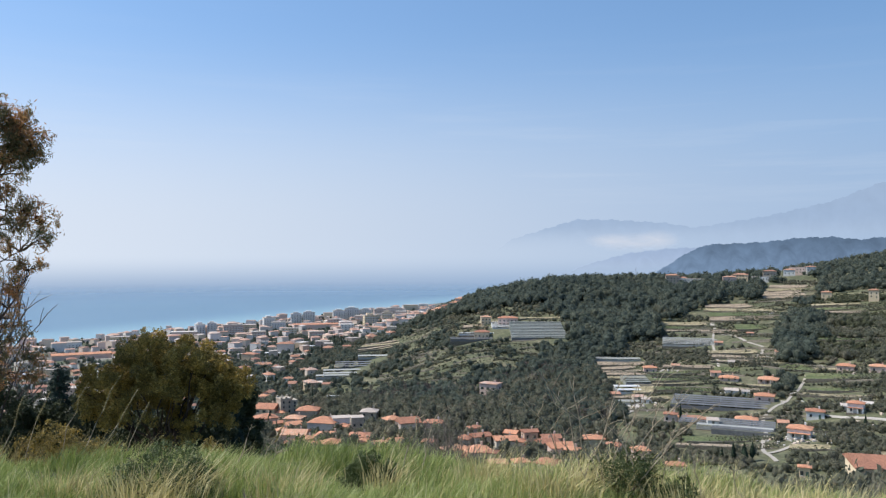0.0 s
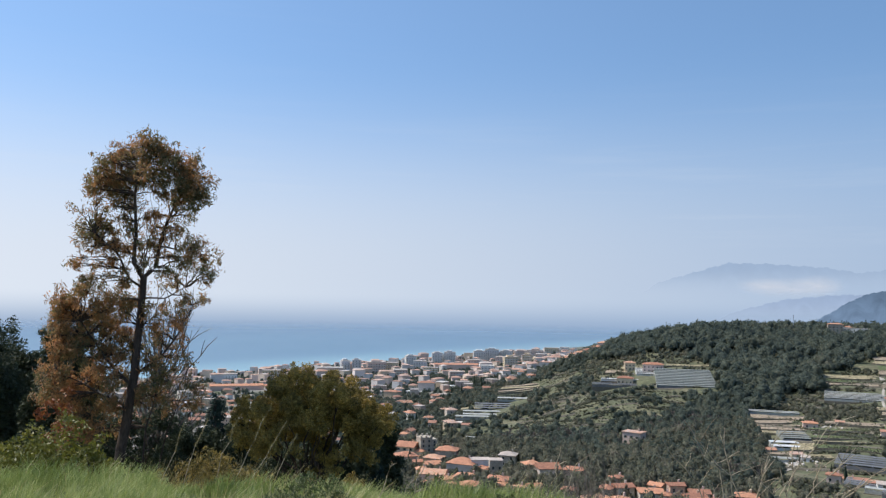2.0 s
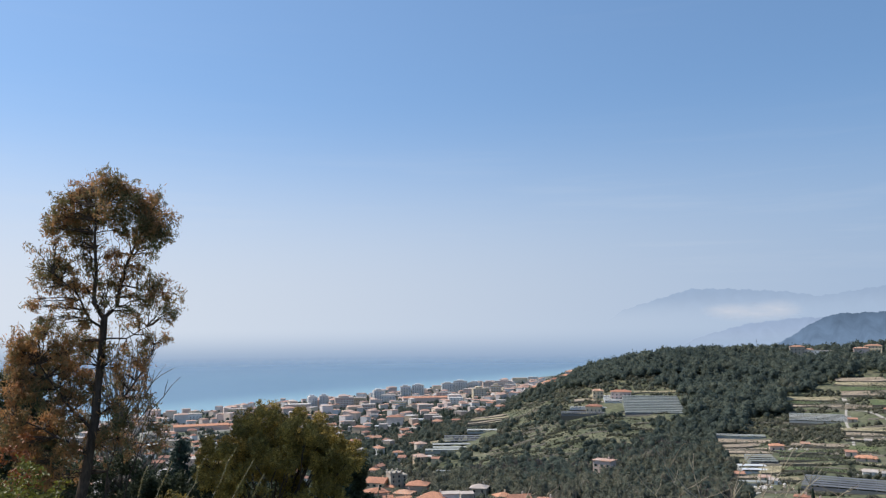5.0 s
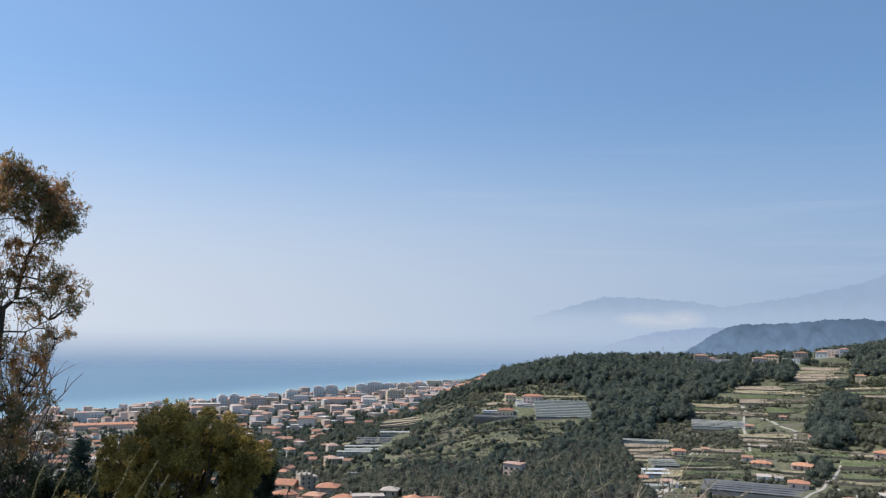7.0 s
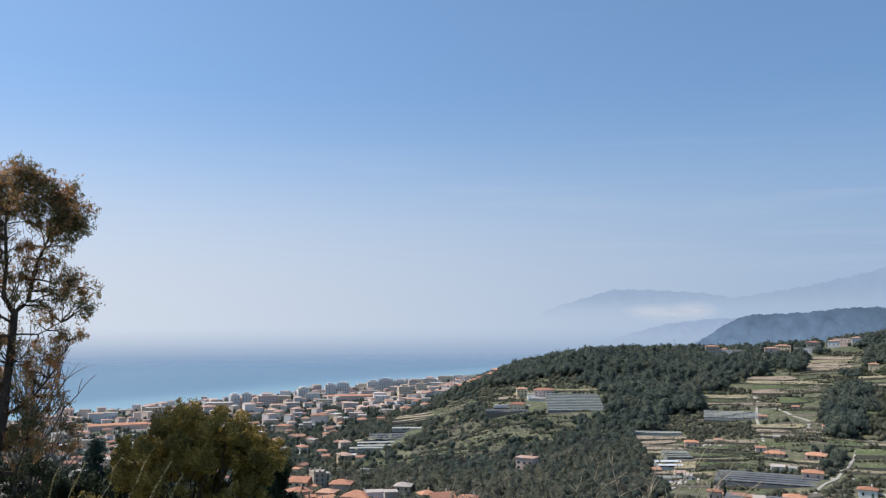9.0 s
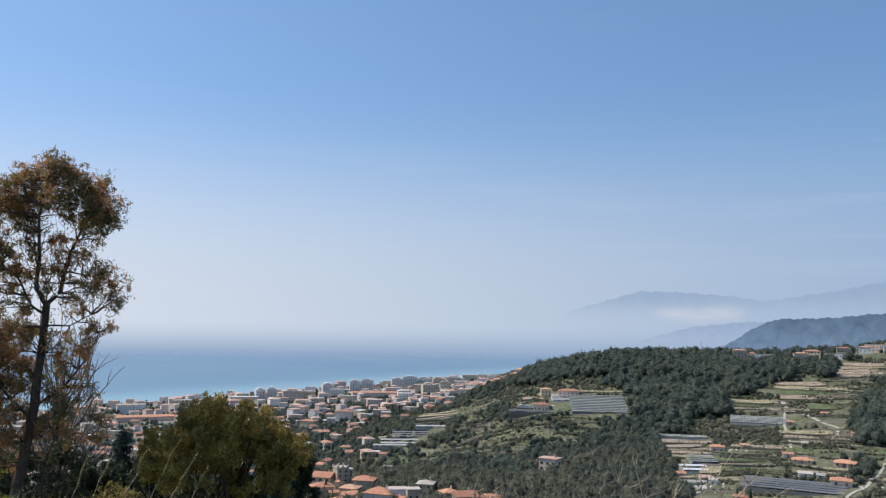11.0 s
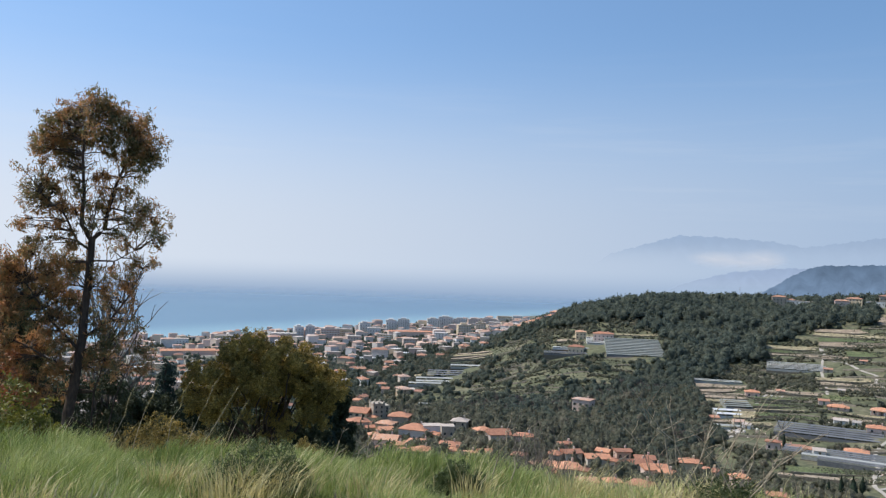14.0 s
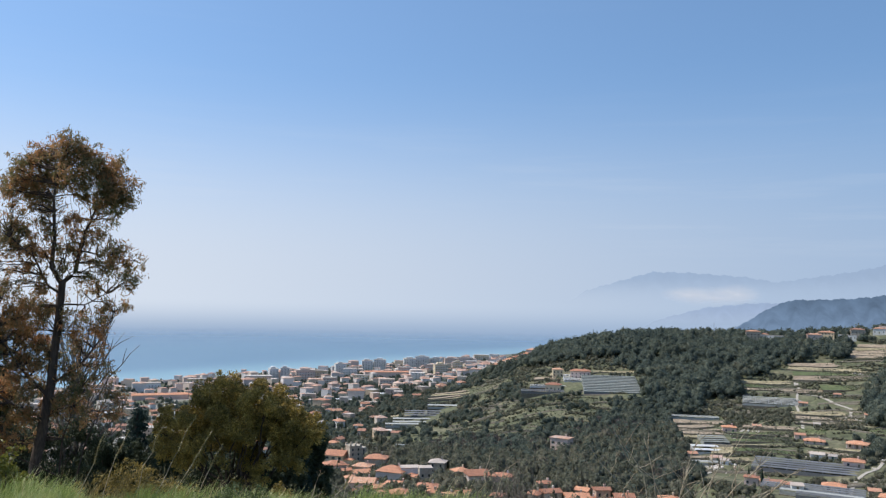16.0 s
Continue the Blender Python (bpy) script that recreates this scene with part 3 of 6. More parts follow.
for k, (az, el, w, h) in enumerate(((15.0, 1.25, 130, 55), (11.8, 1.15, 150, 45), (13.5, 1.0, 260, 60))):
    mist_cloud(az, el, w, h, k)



# ---- plants ----
rng = np.random.default_rng(7)


def ico():
    bm = bmesh.new()
    bmesh.ops.create_icosphere(bm, subdivisions=2, radius=1)
    v, f = np.array([q.co for q in bm.verts]), np.array([[c.index for c in p.verts] for p in bm.faces])
    bm.free()
    return v, f


ICO_V, ICO_F = ico()


def quads(P, U, W):
    """Leaf-like quads as triangle pairs, at P, spanned by U and W."""
    V = np.stack([P - U, P + W, P + U, P - W], 1).reshape(-1, 3)
    i = np.arange(len(P))[:, None] * 4
    return V, np.concatenate([i + [0, 1, 2], i + [0, 2, 3]])


def rand_dirs(n):
    d = rng.normal(size=(n, 3))
    return d / np.linalg.norm(d, axis=1)[:, None]


def unit_crown(n, leaf, core=0.72, shape="round"):
    """A crown about 1 wide (radius) and 1 high (half height): a rugged core and many leaf clumps."""
    bumps, w = rand_dirs(7), rng.uniform(0.1, 0.38, 7)

    def swell(d):
        return 0.78 + (np.maximum(d @ bumps.T - 0.55, 0) * w * 2.2).sum(1)

    def form(p):
        p = p.copy()
        if shape == "cypress":
            p[:, :2] *= np.clip(1.05 - 0.5 * np.maximum(p[:, 2:] + 1, 0) ** 1.3 * 0.8, 0.06, 1)
        elif shape == "umbrella":
            p[:, 2] = np.where(p[:, 2] < 0, p[:, 2] * 0.35, p[:, 2]) + 0.2
        else:
            p[:, 2] = np.where(p[:, 2] < -0.3, p[:, 2] * 0.75, p[:, 2])
        return p

    core_v = form(ICO_V * (swell(ICO_V) * rng.uniform(0.85, 1.1, len(ICO_V)) * core)[:, None])
    d = rand_dirs(n)
    d[:, 2] = np.where(d[:, 2] < -0.5, -d[:, 2], d[:, 2])
    P = form(d * (swell(d) * rng.uniform(0.72, 1.08, n))[:, None])
    U = rand_dirs(n) * leaf * rng.uniform(0.6, 1.3, (n, 1))
    W = np.cross(U, d + 0.4 * rand_dirs(n)) * 0.8
    W *= leaf * 0.7 / (np.linalg.norm(W, axis=1)[:, None] + 1e-6)
    return joined([(core_v, ICO_F), quads(P, U, W)])


def unit_bare(n):
    """A leafless thicket of thin upright twigs, about 1 wide and 1 high."""
    a, r = rng.uniform(0, 6.28, n), rng.uniform(0, 0.5, n)
    P = np.stack([r * np.cos(a), r * np.sin(a), rng.uniform(-1, 0.2, n)], 1)
    D = np.stack([np.cos(a) * 0.5, np.sin(a) * 0.5, rng.uniform(0.5, 1.1, n)], 1) * rng.uniform(0.4, 0.9, (n, 1))
    W = np.cross(D, rand_dirs(n))
    W *= 0.08 / (np.linalg.norm(W, axis=1)[:, None] + 1e-6)
    return quads(P + D / 2, D / 2, W)


UNITS = {
    "round": [unit_crown(70, 0.19, 0.8) for n in range(6)],
    "pine": [unit_crown(70, 0.2, 0.82, "umbrella") for n in range(5)],
    "cypress": [unit_crown(70, 0.2, 0.8, "cypress") for n in range(3)],
    "bare": [unit_bare(70) for n in range(4)],
}


def scatter(name, P, R, H, kinds, material, label, category):
    """One object of many plants: crowns of radius R and half height H that stand on the places P."""
    pieces = []
    units = [u for kd in kinds for u in UNITS[kd]]
    pick = rng.integers(0, len(units), len(P))
    for k, (uv, uf) in enumerate(units):
        idx = np.nonzero(pick == k)[0]
        if not len(idx):
            continue
        a = rng.uniform(0, 6.28, len(idx))
        c, s = np.cos(a)[:, None], np.sin(a)[:, None]
        X = (uv[None, :, 0] * c - uv[None, :, 1] * s) * R[idx, None]
        Y = (uv[None, :, 0] * s + uv[None, :, 1] * c) * R[idx, None]
        Z = uv[None, :, 2] * H[idx, None]
        V = (np.stack([X, Y, Z], -1) + (P[idx] + np.stack([0 * a, 0 * a, H[idx] * 0.8], 1))[:, None]).reshape(-1, 3)
        F = (uf[None] + (np.arange(len(idx)) * len(uv))[:, None, None]).reshape(-1, 3)
        pieces.append((V, F))
    ob = new(name, mesh(name, *joined(pieces), material))
    return tagged(ob, label, category, kind="stuff")


def inside(az, d, poly):
    """Which places lie in a polygon of bearings and distances."""
    hit = np.zeros(len(az), bool)
    for (a0, d0), (a1, d1) in zip(poly, poly[1:] + poly[:1]):
        cross = ((d0 > d) != (d1 > d)) & (az < (a1 - a0) * (d - d0) / (d1 - d0 + 1e-9) + a0)
        hit ^= cross
    return hit


CLEAR = []  # bearing, distance, half width and half depth (metres) of places that stay free of plants


def sprinkle(n, a0, a1, d0, d1, poly=None, keep=None):
    """Random places on the ground, evenly by area, inside a polygon and off the cleared places."""
    az = rng.uniform(a0, a1, n)
    d = np.sqrt(rng.uniform(d0 ** 2, d1 ** 2, n))
    jx, jy = d * np.sin(np.radians(az)), d * np.cos(np.radians(az))
    ok = np.ones(n, bool) if poly is None else inside(az + 0.5 * wob(jx, jy, 23, 3) + rng.normal(0, 0.25, n), d + 14 * wob(jx, jy, 31, 7) + rng.normal(0, 9, n), poly)
    for ca, cd, hw, hd in CLEAR:
        ok &= ~((np.abs(np.radians(az - ca) * cd) < hw) & (np.abs(d - cd) < hd))
    az, d = az[ok], d[ok]
    x, y = d * np.sin(np.radians(az)), d * np.cos(np.radians(az))
    if keep is not None:
        m = keep(x, y, az, d)
        x, y = x[m], y[m]
    return np.stack([x, y, ground(x, y)], 1)


def leaf_cloud(clusters, per, size, aspect, droop, spread=1.0):
    """Leaves round cluster centres (x, y, z, r): slim quads, hanging by droop."""
    C = np.asarray(clusters, float)
    n = np.maximum((per * (C[:, 3] / C[:, 3].mean()) ** 2).astype(int), 8)
    idx = np.repeat(np.arange(len(C)), n)
    m = len(idx)
    off = rand_dirs(m) * (rng.uniform(0, 1, (m, 1)) ** 0.45) * C[idx, 3:4] * spread
    # twig-sized tufts inside each cluster
    tuft = rand_dirs(len(C) * 14).reshape(len(C), 14, 3) * (rng.uniform(0.3, 1, (len(C), 14, 1)) ** 0.6) * C[:, None, 3:4]
    t = tuft[idx, rng.integers(0, 14, m)]
    P = C[idx, :3] + np.where(rng.uniform(size=(m, 1)) < 0.75, t * spread ** 0.5 + off * 0.3, off)
    U = rand_dirs(m)
    U[:, 2] = U[:, 2] * (1 - droop) - droop
    U *= (size * rng.uniform(0.6, 1.25, m) / (np.linalg.norm(U, axis=1) + 1e-6))[:, None]
    W = np.cross(U, rand_dirs(m))
    W *= (size * aspect / (np.linalg.norm(W, axis=1) + 1e-6))[:, None]
    return quads(P, U, W)


def sprays(clusters, per, leaves, size, aspect):
    """Hanging tufts of slim leaves inside clusters (x, y, z, r), with open sky between them."""
    C = np.asarray(clusters, float)
    idx = np.repeat(np.arange(len(C)), per)
    at = C[idx, :3] + rand_dirs(len(idx)) * C[idx, 3:4] * rng.uniform(0.2, 1.0, (len(idx), 1))
    wide = rng.uniform(0.08, 0.23, len(idx))
    k = np.repeat(np.arange(len(idx)), leaves)
    m = len(k)
    P = at[k] + rand_dirs(m) * wide[k, None] * rng.uniform(0.2, 1.0, (m, 1)) - np.stack([0 * k, 0 * k, rng.uniform(0, 0.12, m)], 1)
    U = rand_dirs(m) * 0.75
    U[:, 2] -= 0.6
    U *= (size * rng.uniform(0.6, 1.25, m) / (np.linalg.norm(U, axis=1) + 1e-6))[:, None]
    W = np.cross(U, rand_dirs(m))
    W *= (size * aspect / (np.linalg.norm(W, axis=1) + 1e-6))[:, None]
    return quads(P, U, W)


def bent(p, q, n=6, sag=0.0, wild=0.06):
    """Points along a slightly crooked limb from p to q."""
    p, q = np.asarray(p, float), np.asarray(q, float)
    s = np.linspace(0, 1, n)[:, None]
    L = np.linalg.norm(q - p)
    pts = p + (q - p) * s + rng.normal(size=(n, 3)) * wild * L * (s * (1 - s)) * 2
    pts[:, 2] += sag * L * (s * (1 - s))[:, 0]
    return pts



# ---- the grassy edge and the trees that stand near it ----
def blades(n, a0, a1, d0, d1, length, width, lean, density=None):
    az = rng.uniform(a0, a1, n)
    d = np.sqrt(rng.uniform(d0 ** 2, d1 ** 2, n))
    if density is not None:
        ok = rng.uniform(size=n) < density(az, d)
        az, d = az[ok], d[ok]
        n = len(az)
    x, y = d * np.sin(np.radians(az)), d * np.cos(np.radians(az))
    P = np.stack([x, y, ground(x, y) - 0.02], 1)
    tall = 1 + 0.42 * wob(x, y, 0.5, 3) + 0.3 * wob(x, y, 0.17, 5)
    L = rng.uniform(0.5, 1.15, n) * length * np.clip(tall, 0.45, 1.7)
    a = rng.normal(0.15, 1.25, n)
    tip = np.stack([np.cos(a), np.sin(a), 0 * a], 1) * (lean * rng.uniform(0.4, 1.5, n) * L)[:, None]
    face = rng.uniform(0, 3.14, n)
    S = np.stack([np.cos(face), np.sin(face), 0 * face], 1) * (width * rng.uniform(0.6, 1.3, n))[:, None] / 2
    up = np.array([[0, 0, 1.0]])
    M = P + up * (L * 0.55)[:, None] + tip * 0.3
    T = P + up * (L * rng.uniform(0.75, 0.98, n))[:, None] + tip
    V = np.stack([P - S, P + S, M - S * 0.8, M + S * 0.8, T], 1).reshape(-1, 3)
    i = np.arange(n)[:, None] * 5
    return V, np.concatenate([i + [0, 1, 3], i + [0, 3, 2], i + [2, 3, 4]])


def grass_fields():
    ob = new("green_grass", mesh("green_grass", *blades(165000, -46, 36, 3.0, 11.5, 0.235, 0.0065, 0.5, lambda az, d: np.interp(az, [-46, 2, 14, 36], [1, 0.95, 0.85, 0.8])), MAT["grass"]))
    tagged(ob, "long green spring grass bent by the wind", "grass", kind="stuff")
    ob = new("dry_grass", mesh("dry_grass", *blades(56000, -46, 36, 3.0, 11.0, 0.33, 0.0055, 0.5, lambda az, d: np.clip(np.interp(az, [-46, -5, 8, 22, 36], [0.05, 0.1, 0.3, 0.5, 0.7]) * (0.8 + 0.6 * wob(az / 3, d, 0.7, 1)), 0, 1)), MAT["straw"]))
    tagged(ob, "pale dry grass mixed into the green meadow edge", "grass", kind="stuff")


def tuft(az, d, n, length, spread, material, name, label, lean=0.5, width=0.005):
    x, y, z = spot(az, d)
    length *= 0.74
    p = np.stack([rng.normal(0, spread, n), rng.normal(0, spread, n), 0 * np.zeros(n)], 1)
    L = rng.uniform(0.5, 1.1, n) * length
    a = np.arctan2(p[:, 1], p[:, 0]) + rng.normal(0, 0.5, n)
    tip = np.stack([np.cos(a) + 0.5, np.sin(a), 0 * a], 1) * (lean * L * rng.uniform(0.4, 1.2, n))[:, None]
    f = rng.uniform(0, 3.14, n)
    S = np.stack([np.cos(f), np.sin(f), 0 * f], 1) * width
    up = np.array([[0, 0, 1.0]])
    M, T = p + up * (L * 0.55)[:, None] + tip * 0.3, p + up * (L * 0.9)[:, None] + tip
    V = np.stack([p - S, p + S, M - S * 0.8, M + S * 0.8, T], 1).reshape(-1, 3)
    i = np.arange(n)[:, None] * 5
    ob = new(name, mesh(name, V, np.concatenate([i + [0, 1, 3], i + [0, 3, 2], i + [2, 3, 4]]), material))
    ob.location = (x, y, z - 0.02)
    return tagged(ob, label, "grass tuft", "tufts on the meadow edge")


def dead_stalk(az, d, height, lean, forks=4):
    """A dry, branching weed stem."""
    x, y, z = spot(az, d)
    top = np.array([lean * height, rng.uniform(-0.1, 0.1), height])
    main = bent((0, 0, 0), top, 8, 0.25, 0.05)
    pieces = [tube(main, np.linspace(0.007, 0.003, 8), 4)]
    for n in range(forks):
        i = rng.integers(3, 7)
        tip = main[i] + np.array([rng.uniform(-0.25, 0.35), rng.uniform(-0.15, 0.15), rng.uniform(0.1, 0.3)]) * height * 0.6
        pieces.append(tube(bent(main[i], tip, 5, 0.1), np.linspace(0.004, 0.002, 5), 4))
    ob = new("dead_stalk", mesh("dead_stalk", *joined(pieces), MAT["dry_stalk"]))
    ob.location = (x, y, z - 0.02)
    return tagged(ob, "thin dry branching weed stalk above the grass", "weed stalk", "dry stalks in the grass")


def plumed_grass(az, d, height, lean):
    """A tall dry grass culm with a feathery plume."""
    x, y, z = spot(az, d)
    root = thing("plume_grass", pose(x, y, z - 0.02), "tall dry grass stem with a feathery seed plume", "grass stem", "plumes at the meadow edge")
    main = bent((0, 0, 0), (lean * height, 0, height), 8, 0.35, 0.03)
    hang("stem", mesh("stem", *tube(main, np.linspace(0.007, 0.003, 8), 4), MAT["dry_stalk"]), root)
    s = np.linspace(5, 7, 12)
    C = np.stack([np.interp(s, np.arange(8), main[:, k]) for k in range(3)] + [np.linspace(0.014, 0.006, 12)], 1)
    hang("plume", mesh("plume", *leaf_cloud(C, 16, 0.022, 0.14, 0.6), MAT["ochre_leaf"]), root, "dry feathery plume")


def leafy(name, az, d, clusters, limbs, leaf_mat, per, size, aspect, droop, label, category, trunk_r=0.1, bark="bark", group=""):
    """A tree or bush: trunk, limbs and leaf crown. clusters: x, y, z, r from its foot; limbs: lists of points with a start radius."""
    x, y, z = spot(az, d)
    root = thing(name, pose(x, y, z - 0.1, 0, 0, -az), label, category, group)
    for k, (pts, r) in enumerate(limbs):
        hang("trunk" if k == 0 else "limb", mesh("limb", *tube(pts, np.linspace(r, r * (0.45 if k == 0 else 0.25), len(pts)), 8 if r > 0.05 else 5), MAT[bark], True), root)
    hang("crown", mesh("crown", *leaf_cloud(clusters, per, size, aspect, droop), MAT[leaf_mat]), root)
    return root


def fresh(seed):
    """Restart the random numbers, so that a plant keeps its shape."""
    rng.bit_generator.state = np.random.default_rng(seed).bit_generator.state


def lobes(rows, per, ragged=1.05, depth=1.3):
    """Cluster centres inside the lobes (u, v, radius) of a crown; depth: how far each lobe reaches to the front and back."""
    C = []
    for u, v, r in rows:
        mid = rng.uniform(-0.55, 0.55)
        for n in range(max(3, int(per * r))):
            q = rand_dirs(1)[0] * r * ragged * rng.uniform(0.1, 1) ** 0.5
            C.append((u + q[0], mid + q[1] * depth, v + q[2], rng.uniform(0.26, 0.46) if r > 0.25 else 0.24))
    # looser sprays between neighbouring lobes
    core = np.array(C)
    for n in range(len(rows) * 2):
        a = core[rng.integers(0, len(core))]
        near = np.argsort(np.linalg.norm(core[:, :3] - a[:3], axis=1))
        b = core[near[min(int(rng.integers(8, 34)), len(core) - 1)]]
        C.append((*(a[:3] + (b[:3] - a[:3]) * rng.uniform(0.35, 0.65) + rng.normal(0, 0.1, 3)), 0.26))
    return C


def eucalyptus():
    fresh(3)
    upper = [(0.25, 11.95, 0.38), (-0.28, 11.55, 0.52), (0.78, 11.55, 0.52), (1.63, 11.3, 0.45), (-0.92, 11.3, 0.4), (-0.65, 10.7, 0.5), (0.15, 10.8, 0.62), (1.0, 10.8, 0.56), (1.85, 10.7, 0.46), (-1.19, 10.5, 0.28), (-0.39, 9.95, 0.4), (1.47, 10.3, 0.3),
             (-1.4, 9.33, 0.4), (-1.13, 8.9, 0.32), (-0.81, 9.55, 0.26), (-1.6, 8.3, 0.18), (-0.07, 9.4, 0.2), (0.5, 9.8, 0.22), (1.74, 8.9, 0.36), (2.1, 8.5, 0.3), (1.42, 8.3, 0.28), (2.06, 8.0, 0.2), (1.0, 8.65, 0.16), (0.3, 9.0, 0.3), (0.95, 9.3, 0.26), (-0.4, 8.9, 0.3), (-0.6, 8.2, 0.26)]
    lower = [(-1.24, 7.86, 0.33), (-1.77, 7.3, 0.38), (-1.0, 7.2, 0.5), (-0.39, 7.2, 0.3), (-2.0, 6.7, 0.32), (-1.45, 6.5, 0.44), (-0.7, 6.5, 0.48), (-0.23, 6.2, 0.25), (-2.1, 5.95, 0.34), (-1.7, 5.8, 0.3), (-2.1, 4.9, 0.38), (-2.2, 4.5, 0.24), (-0.76, 5.6, 0.44), (-1.0, 4.9, 0.32),
             (-0.33, 4.9, 0.3), (-1.5, 4.0, 0.34), (-1.1, 3.35, 0.3), (1.36, 5.55, 0.28), (1.05, 4.87, 0.3), (0.46, 4.7, 0.26), (1.69, 4.6, 0.32), (1.9, 4.1, 0.22), (0.78, 4.25, 0.28), (0.67, 6.5, 0.15), (1.42, 7.3, 0.2), (2.0, 7.3, 0.14), (1.2, 7.9, 0.22), (0.85, 6.1, 0.26), (1.3, 6.6, 0.2), (0.5, 5.4, 0.3), (-0.1, 5.6, 0.3), (0.15, 4.4, 0.34), (-0.5, 4.2, 0.34)]
    clusters = lobes([(u, v + 0.05, r) for u, v, r in upper], 24, 0.98) + lobes(lower, 22, 0.95)
    # thin sprays through the open middle of the crown
    fill = [(rng.uniform(-1.25, 1.75), rng.uniform(-0.5, 0.5), rng.uniform(7.6, 10.7), rng.uniform(0.18, 0.34)) for n in range(54)]
    clusters += [c for c in fill if abs(c[0] - 0.25) < 0.75 + 0.3 * (c[2] - 7.6)]
    clusters += [(rng.uniform(-1.7, 1.5), rng.uniform(-0.5, 0.6), rng.uniform(3.0, 7.6), rng.uniform(0.18, 0.3)) for n in range(26)]
    # the trunk stays in view: leaves near it hang behind it
    clusters = [(u, abs(yy) + 0.2 if -0.2 < u < 0.35 and 3 < v < 8.0 else yy, v, r) for u, yy, v, r in clusters]

    def limb(*uv):
        pts = [np.array((u, 0.12 * k * (1 if uv[-1][0] > 0.3 else -1), v)) for k, (u, v) in enumerate(uv)]
        return np.concatenate([bent(a, b, 4, 0, 0.03)[:-1] for a, b in zip(pts, pts[1:])] + [pts[-1][None]])

    trunk = np.concatenate([bent((-0.35, 0, 0), (-0.18, 0, 2.8), 4, 0, 0.01)[:-1], bent((-0.18, 0, 2.8), (0.12, 0, 5.0), 4, 0, 0.02)[:-1], bent((0.12, 0, 5.0), (0.27, 0, 8.0), 5, 0, 0.015)])
    limbs = [(limb((0.25, 7.9), (-0.03, 8.35), (0.0, 9.2), (-0.08, 10.4), (0.1, 11.6)), 0.095), (limb((0.25, 7.9), (0.6, 8.25), (0.72, 9.1), (1.08, 10.2), (1.5, 11.0)), 0.085), (limb((0.25, 7.6), (-0.12, 7.85), (-0.55, 8.7), (-1.15, 9.2)), 0.055),
             (limb((0.28, 7.3), (0.9, 7.3), (1.5, 7.65)), 0.04), (limb((0.12, 5.0), (0.85, 5.5), (1.4, 6.3), (1.75, 7.1)), 0.06), (limb((0.08, 4.6), (-0.7, 5.5), (-1.4, 6.6)), 0.06), (limb((0.0, 4.0), (-0.9, 4.5), (-2.0, 5.2)), 0.05),
             (limb((0.72, 8.9), (1.3, 8.8), (1.9, 8.7)), 0.035), (limb((0.25, 0.4), (0.5, 3.4), (0.85, 4.8)), 0.045), (limb((0.5, 0.2), (1.1, 3.2), (1.6, 4.6)), 0.03)]
    knots = np.concatenate([pts for pts, r in limbs] + [trunk[6:]])
    twigs = []
    for u, yy, v, r in clusters:
        e = np.array([u, yy, v])
        cost = np.linalg.norm(knots - e, axis=1) + np.maximum(knots[:, 2] - v, 0) * 1.5
        a = knots[np.argmin(cost)]
        twigs.append((bent(a, e, 6, 0.1, 0.07), 0.02))
        for n in range(3):
            twigs.append((bent(a * 0.3 + e * 0.7, e + rand_dirs(1)[0] * r * 0.8, 4, 0, 0.08), 0.008))
    # long thin branches that rise through the crown
    for n in range(54):
        a = knots[rng.integers(0, 26)]
        e = a + np.array([rng.normal(0, 0.5), rng.normal(0, 0.35), rng.uniform(0.7, 1.7)])
        if e[2] < 11.6:
            twigs.append((bent(a, e, 7, -0.08, 0.06), 0.014))
    # fine leafless twigs that fan out from the lower limb
    for n in range(46):
        a = limbs[4][0][rng.integers(2, len(limbs[4][0]))]
        e = a + np.array([rng.uniform(-0.25, 0.25), rng.uniform(-0.3, 0.3), rng.uniform(0.3, 1.0)])
        twigs.append((bent(a, e, 5, -0.1, 0.06), 0.009))
    x, y, z = spot(-31.1, 26.0)
    root = thing("eucalyptus_tree", pose(x, y, 132.5, 0, 0, 31.1), "tall slender eucalyptus with rusty and olive hanging leaves", "tree")
    hang("trunk", mesh("trunk", *tube(trunk, np.linspace(0.18, 0.10, len(trunk)), 10), MAT["bark"], True), root)
    for pts, r in limbs:
        hang("limb", mesh("limb", *tube(pts, np.linspace(r * 0.8, r * 0.28, len(pts)), 7), MAT["bark"], True), root)
    hang("branchwork", mesh("branchwork", *joined([tube(pts, np.linspace(r, r * 0.3, len(pts)), 4) for pts, r in twigs]), MAT["bark"], True), root)
    hang("crown", mesh("crown", *sprays(clusters + [c for c in clusters if c[2] < 7.8 and c[0] < 0.4 or c[2] > 10.2], 4, 15, 0.078, 0.2), MAT["gum_leaf"]), root)


def dome(w, h, z0, n, r, seed_flat=1.0):
    """Cluster centres over and inside a dome-like crown."""
    d = rand_dirs(n)
    d[:, 2] = np.abs(d[:, 2]) * 1.0 - 0.25
    q = rng.uniform(0.55, 0.95, (n, 1))
    p = d * q * np.array([w / 2, w / 2, h]) * (1 + 0.03 * rng.normal(size=(n, 1)))
    p[:, 2] += z0
    return np.concatenate([p, r * rng.uniform(0.7, 1.25, (n, 1))], 1)


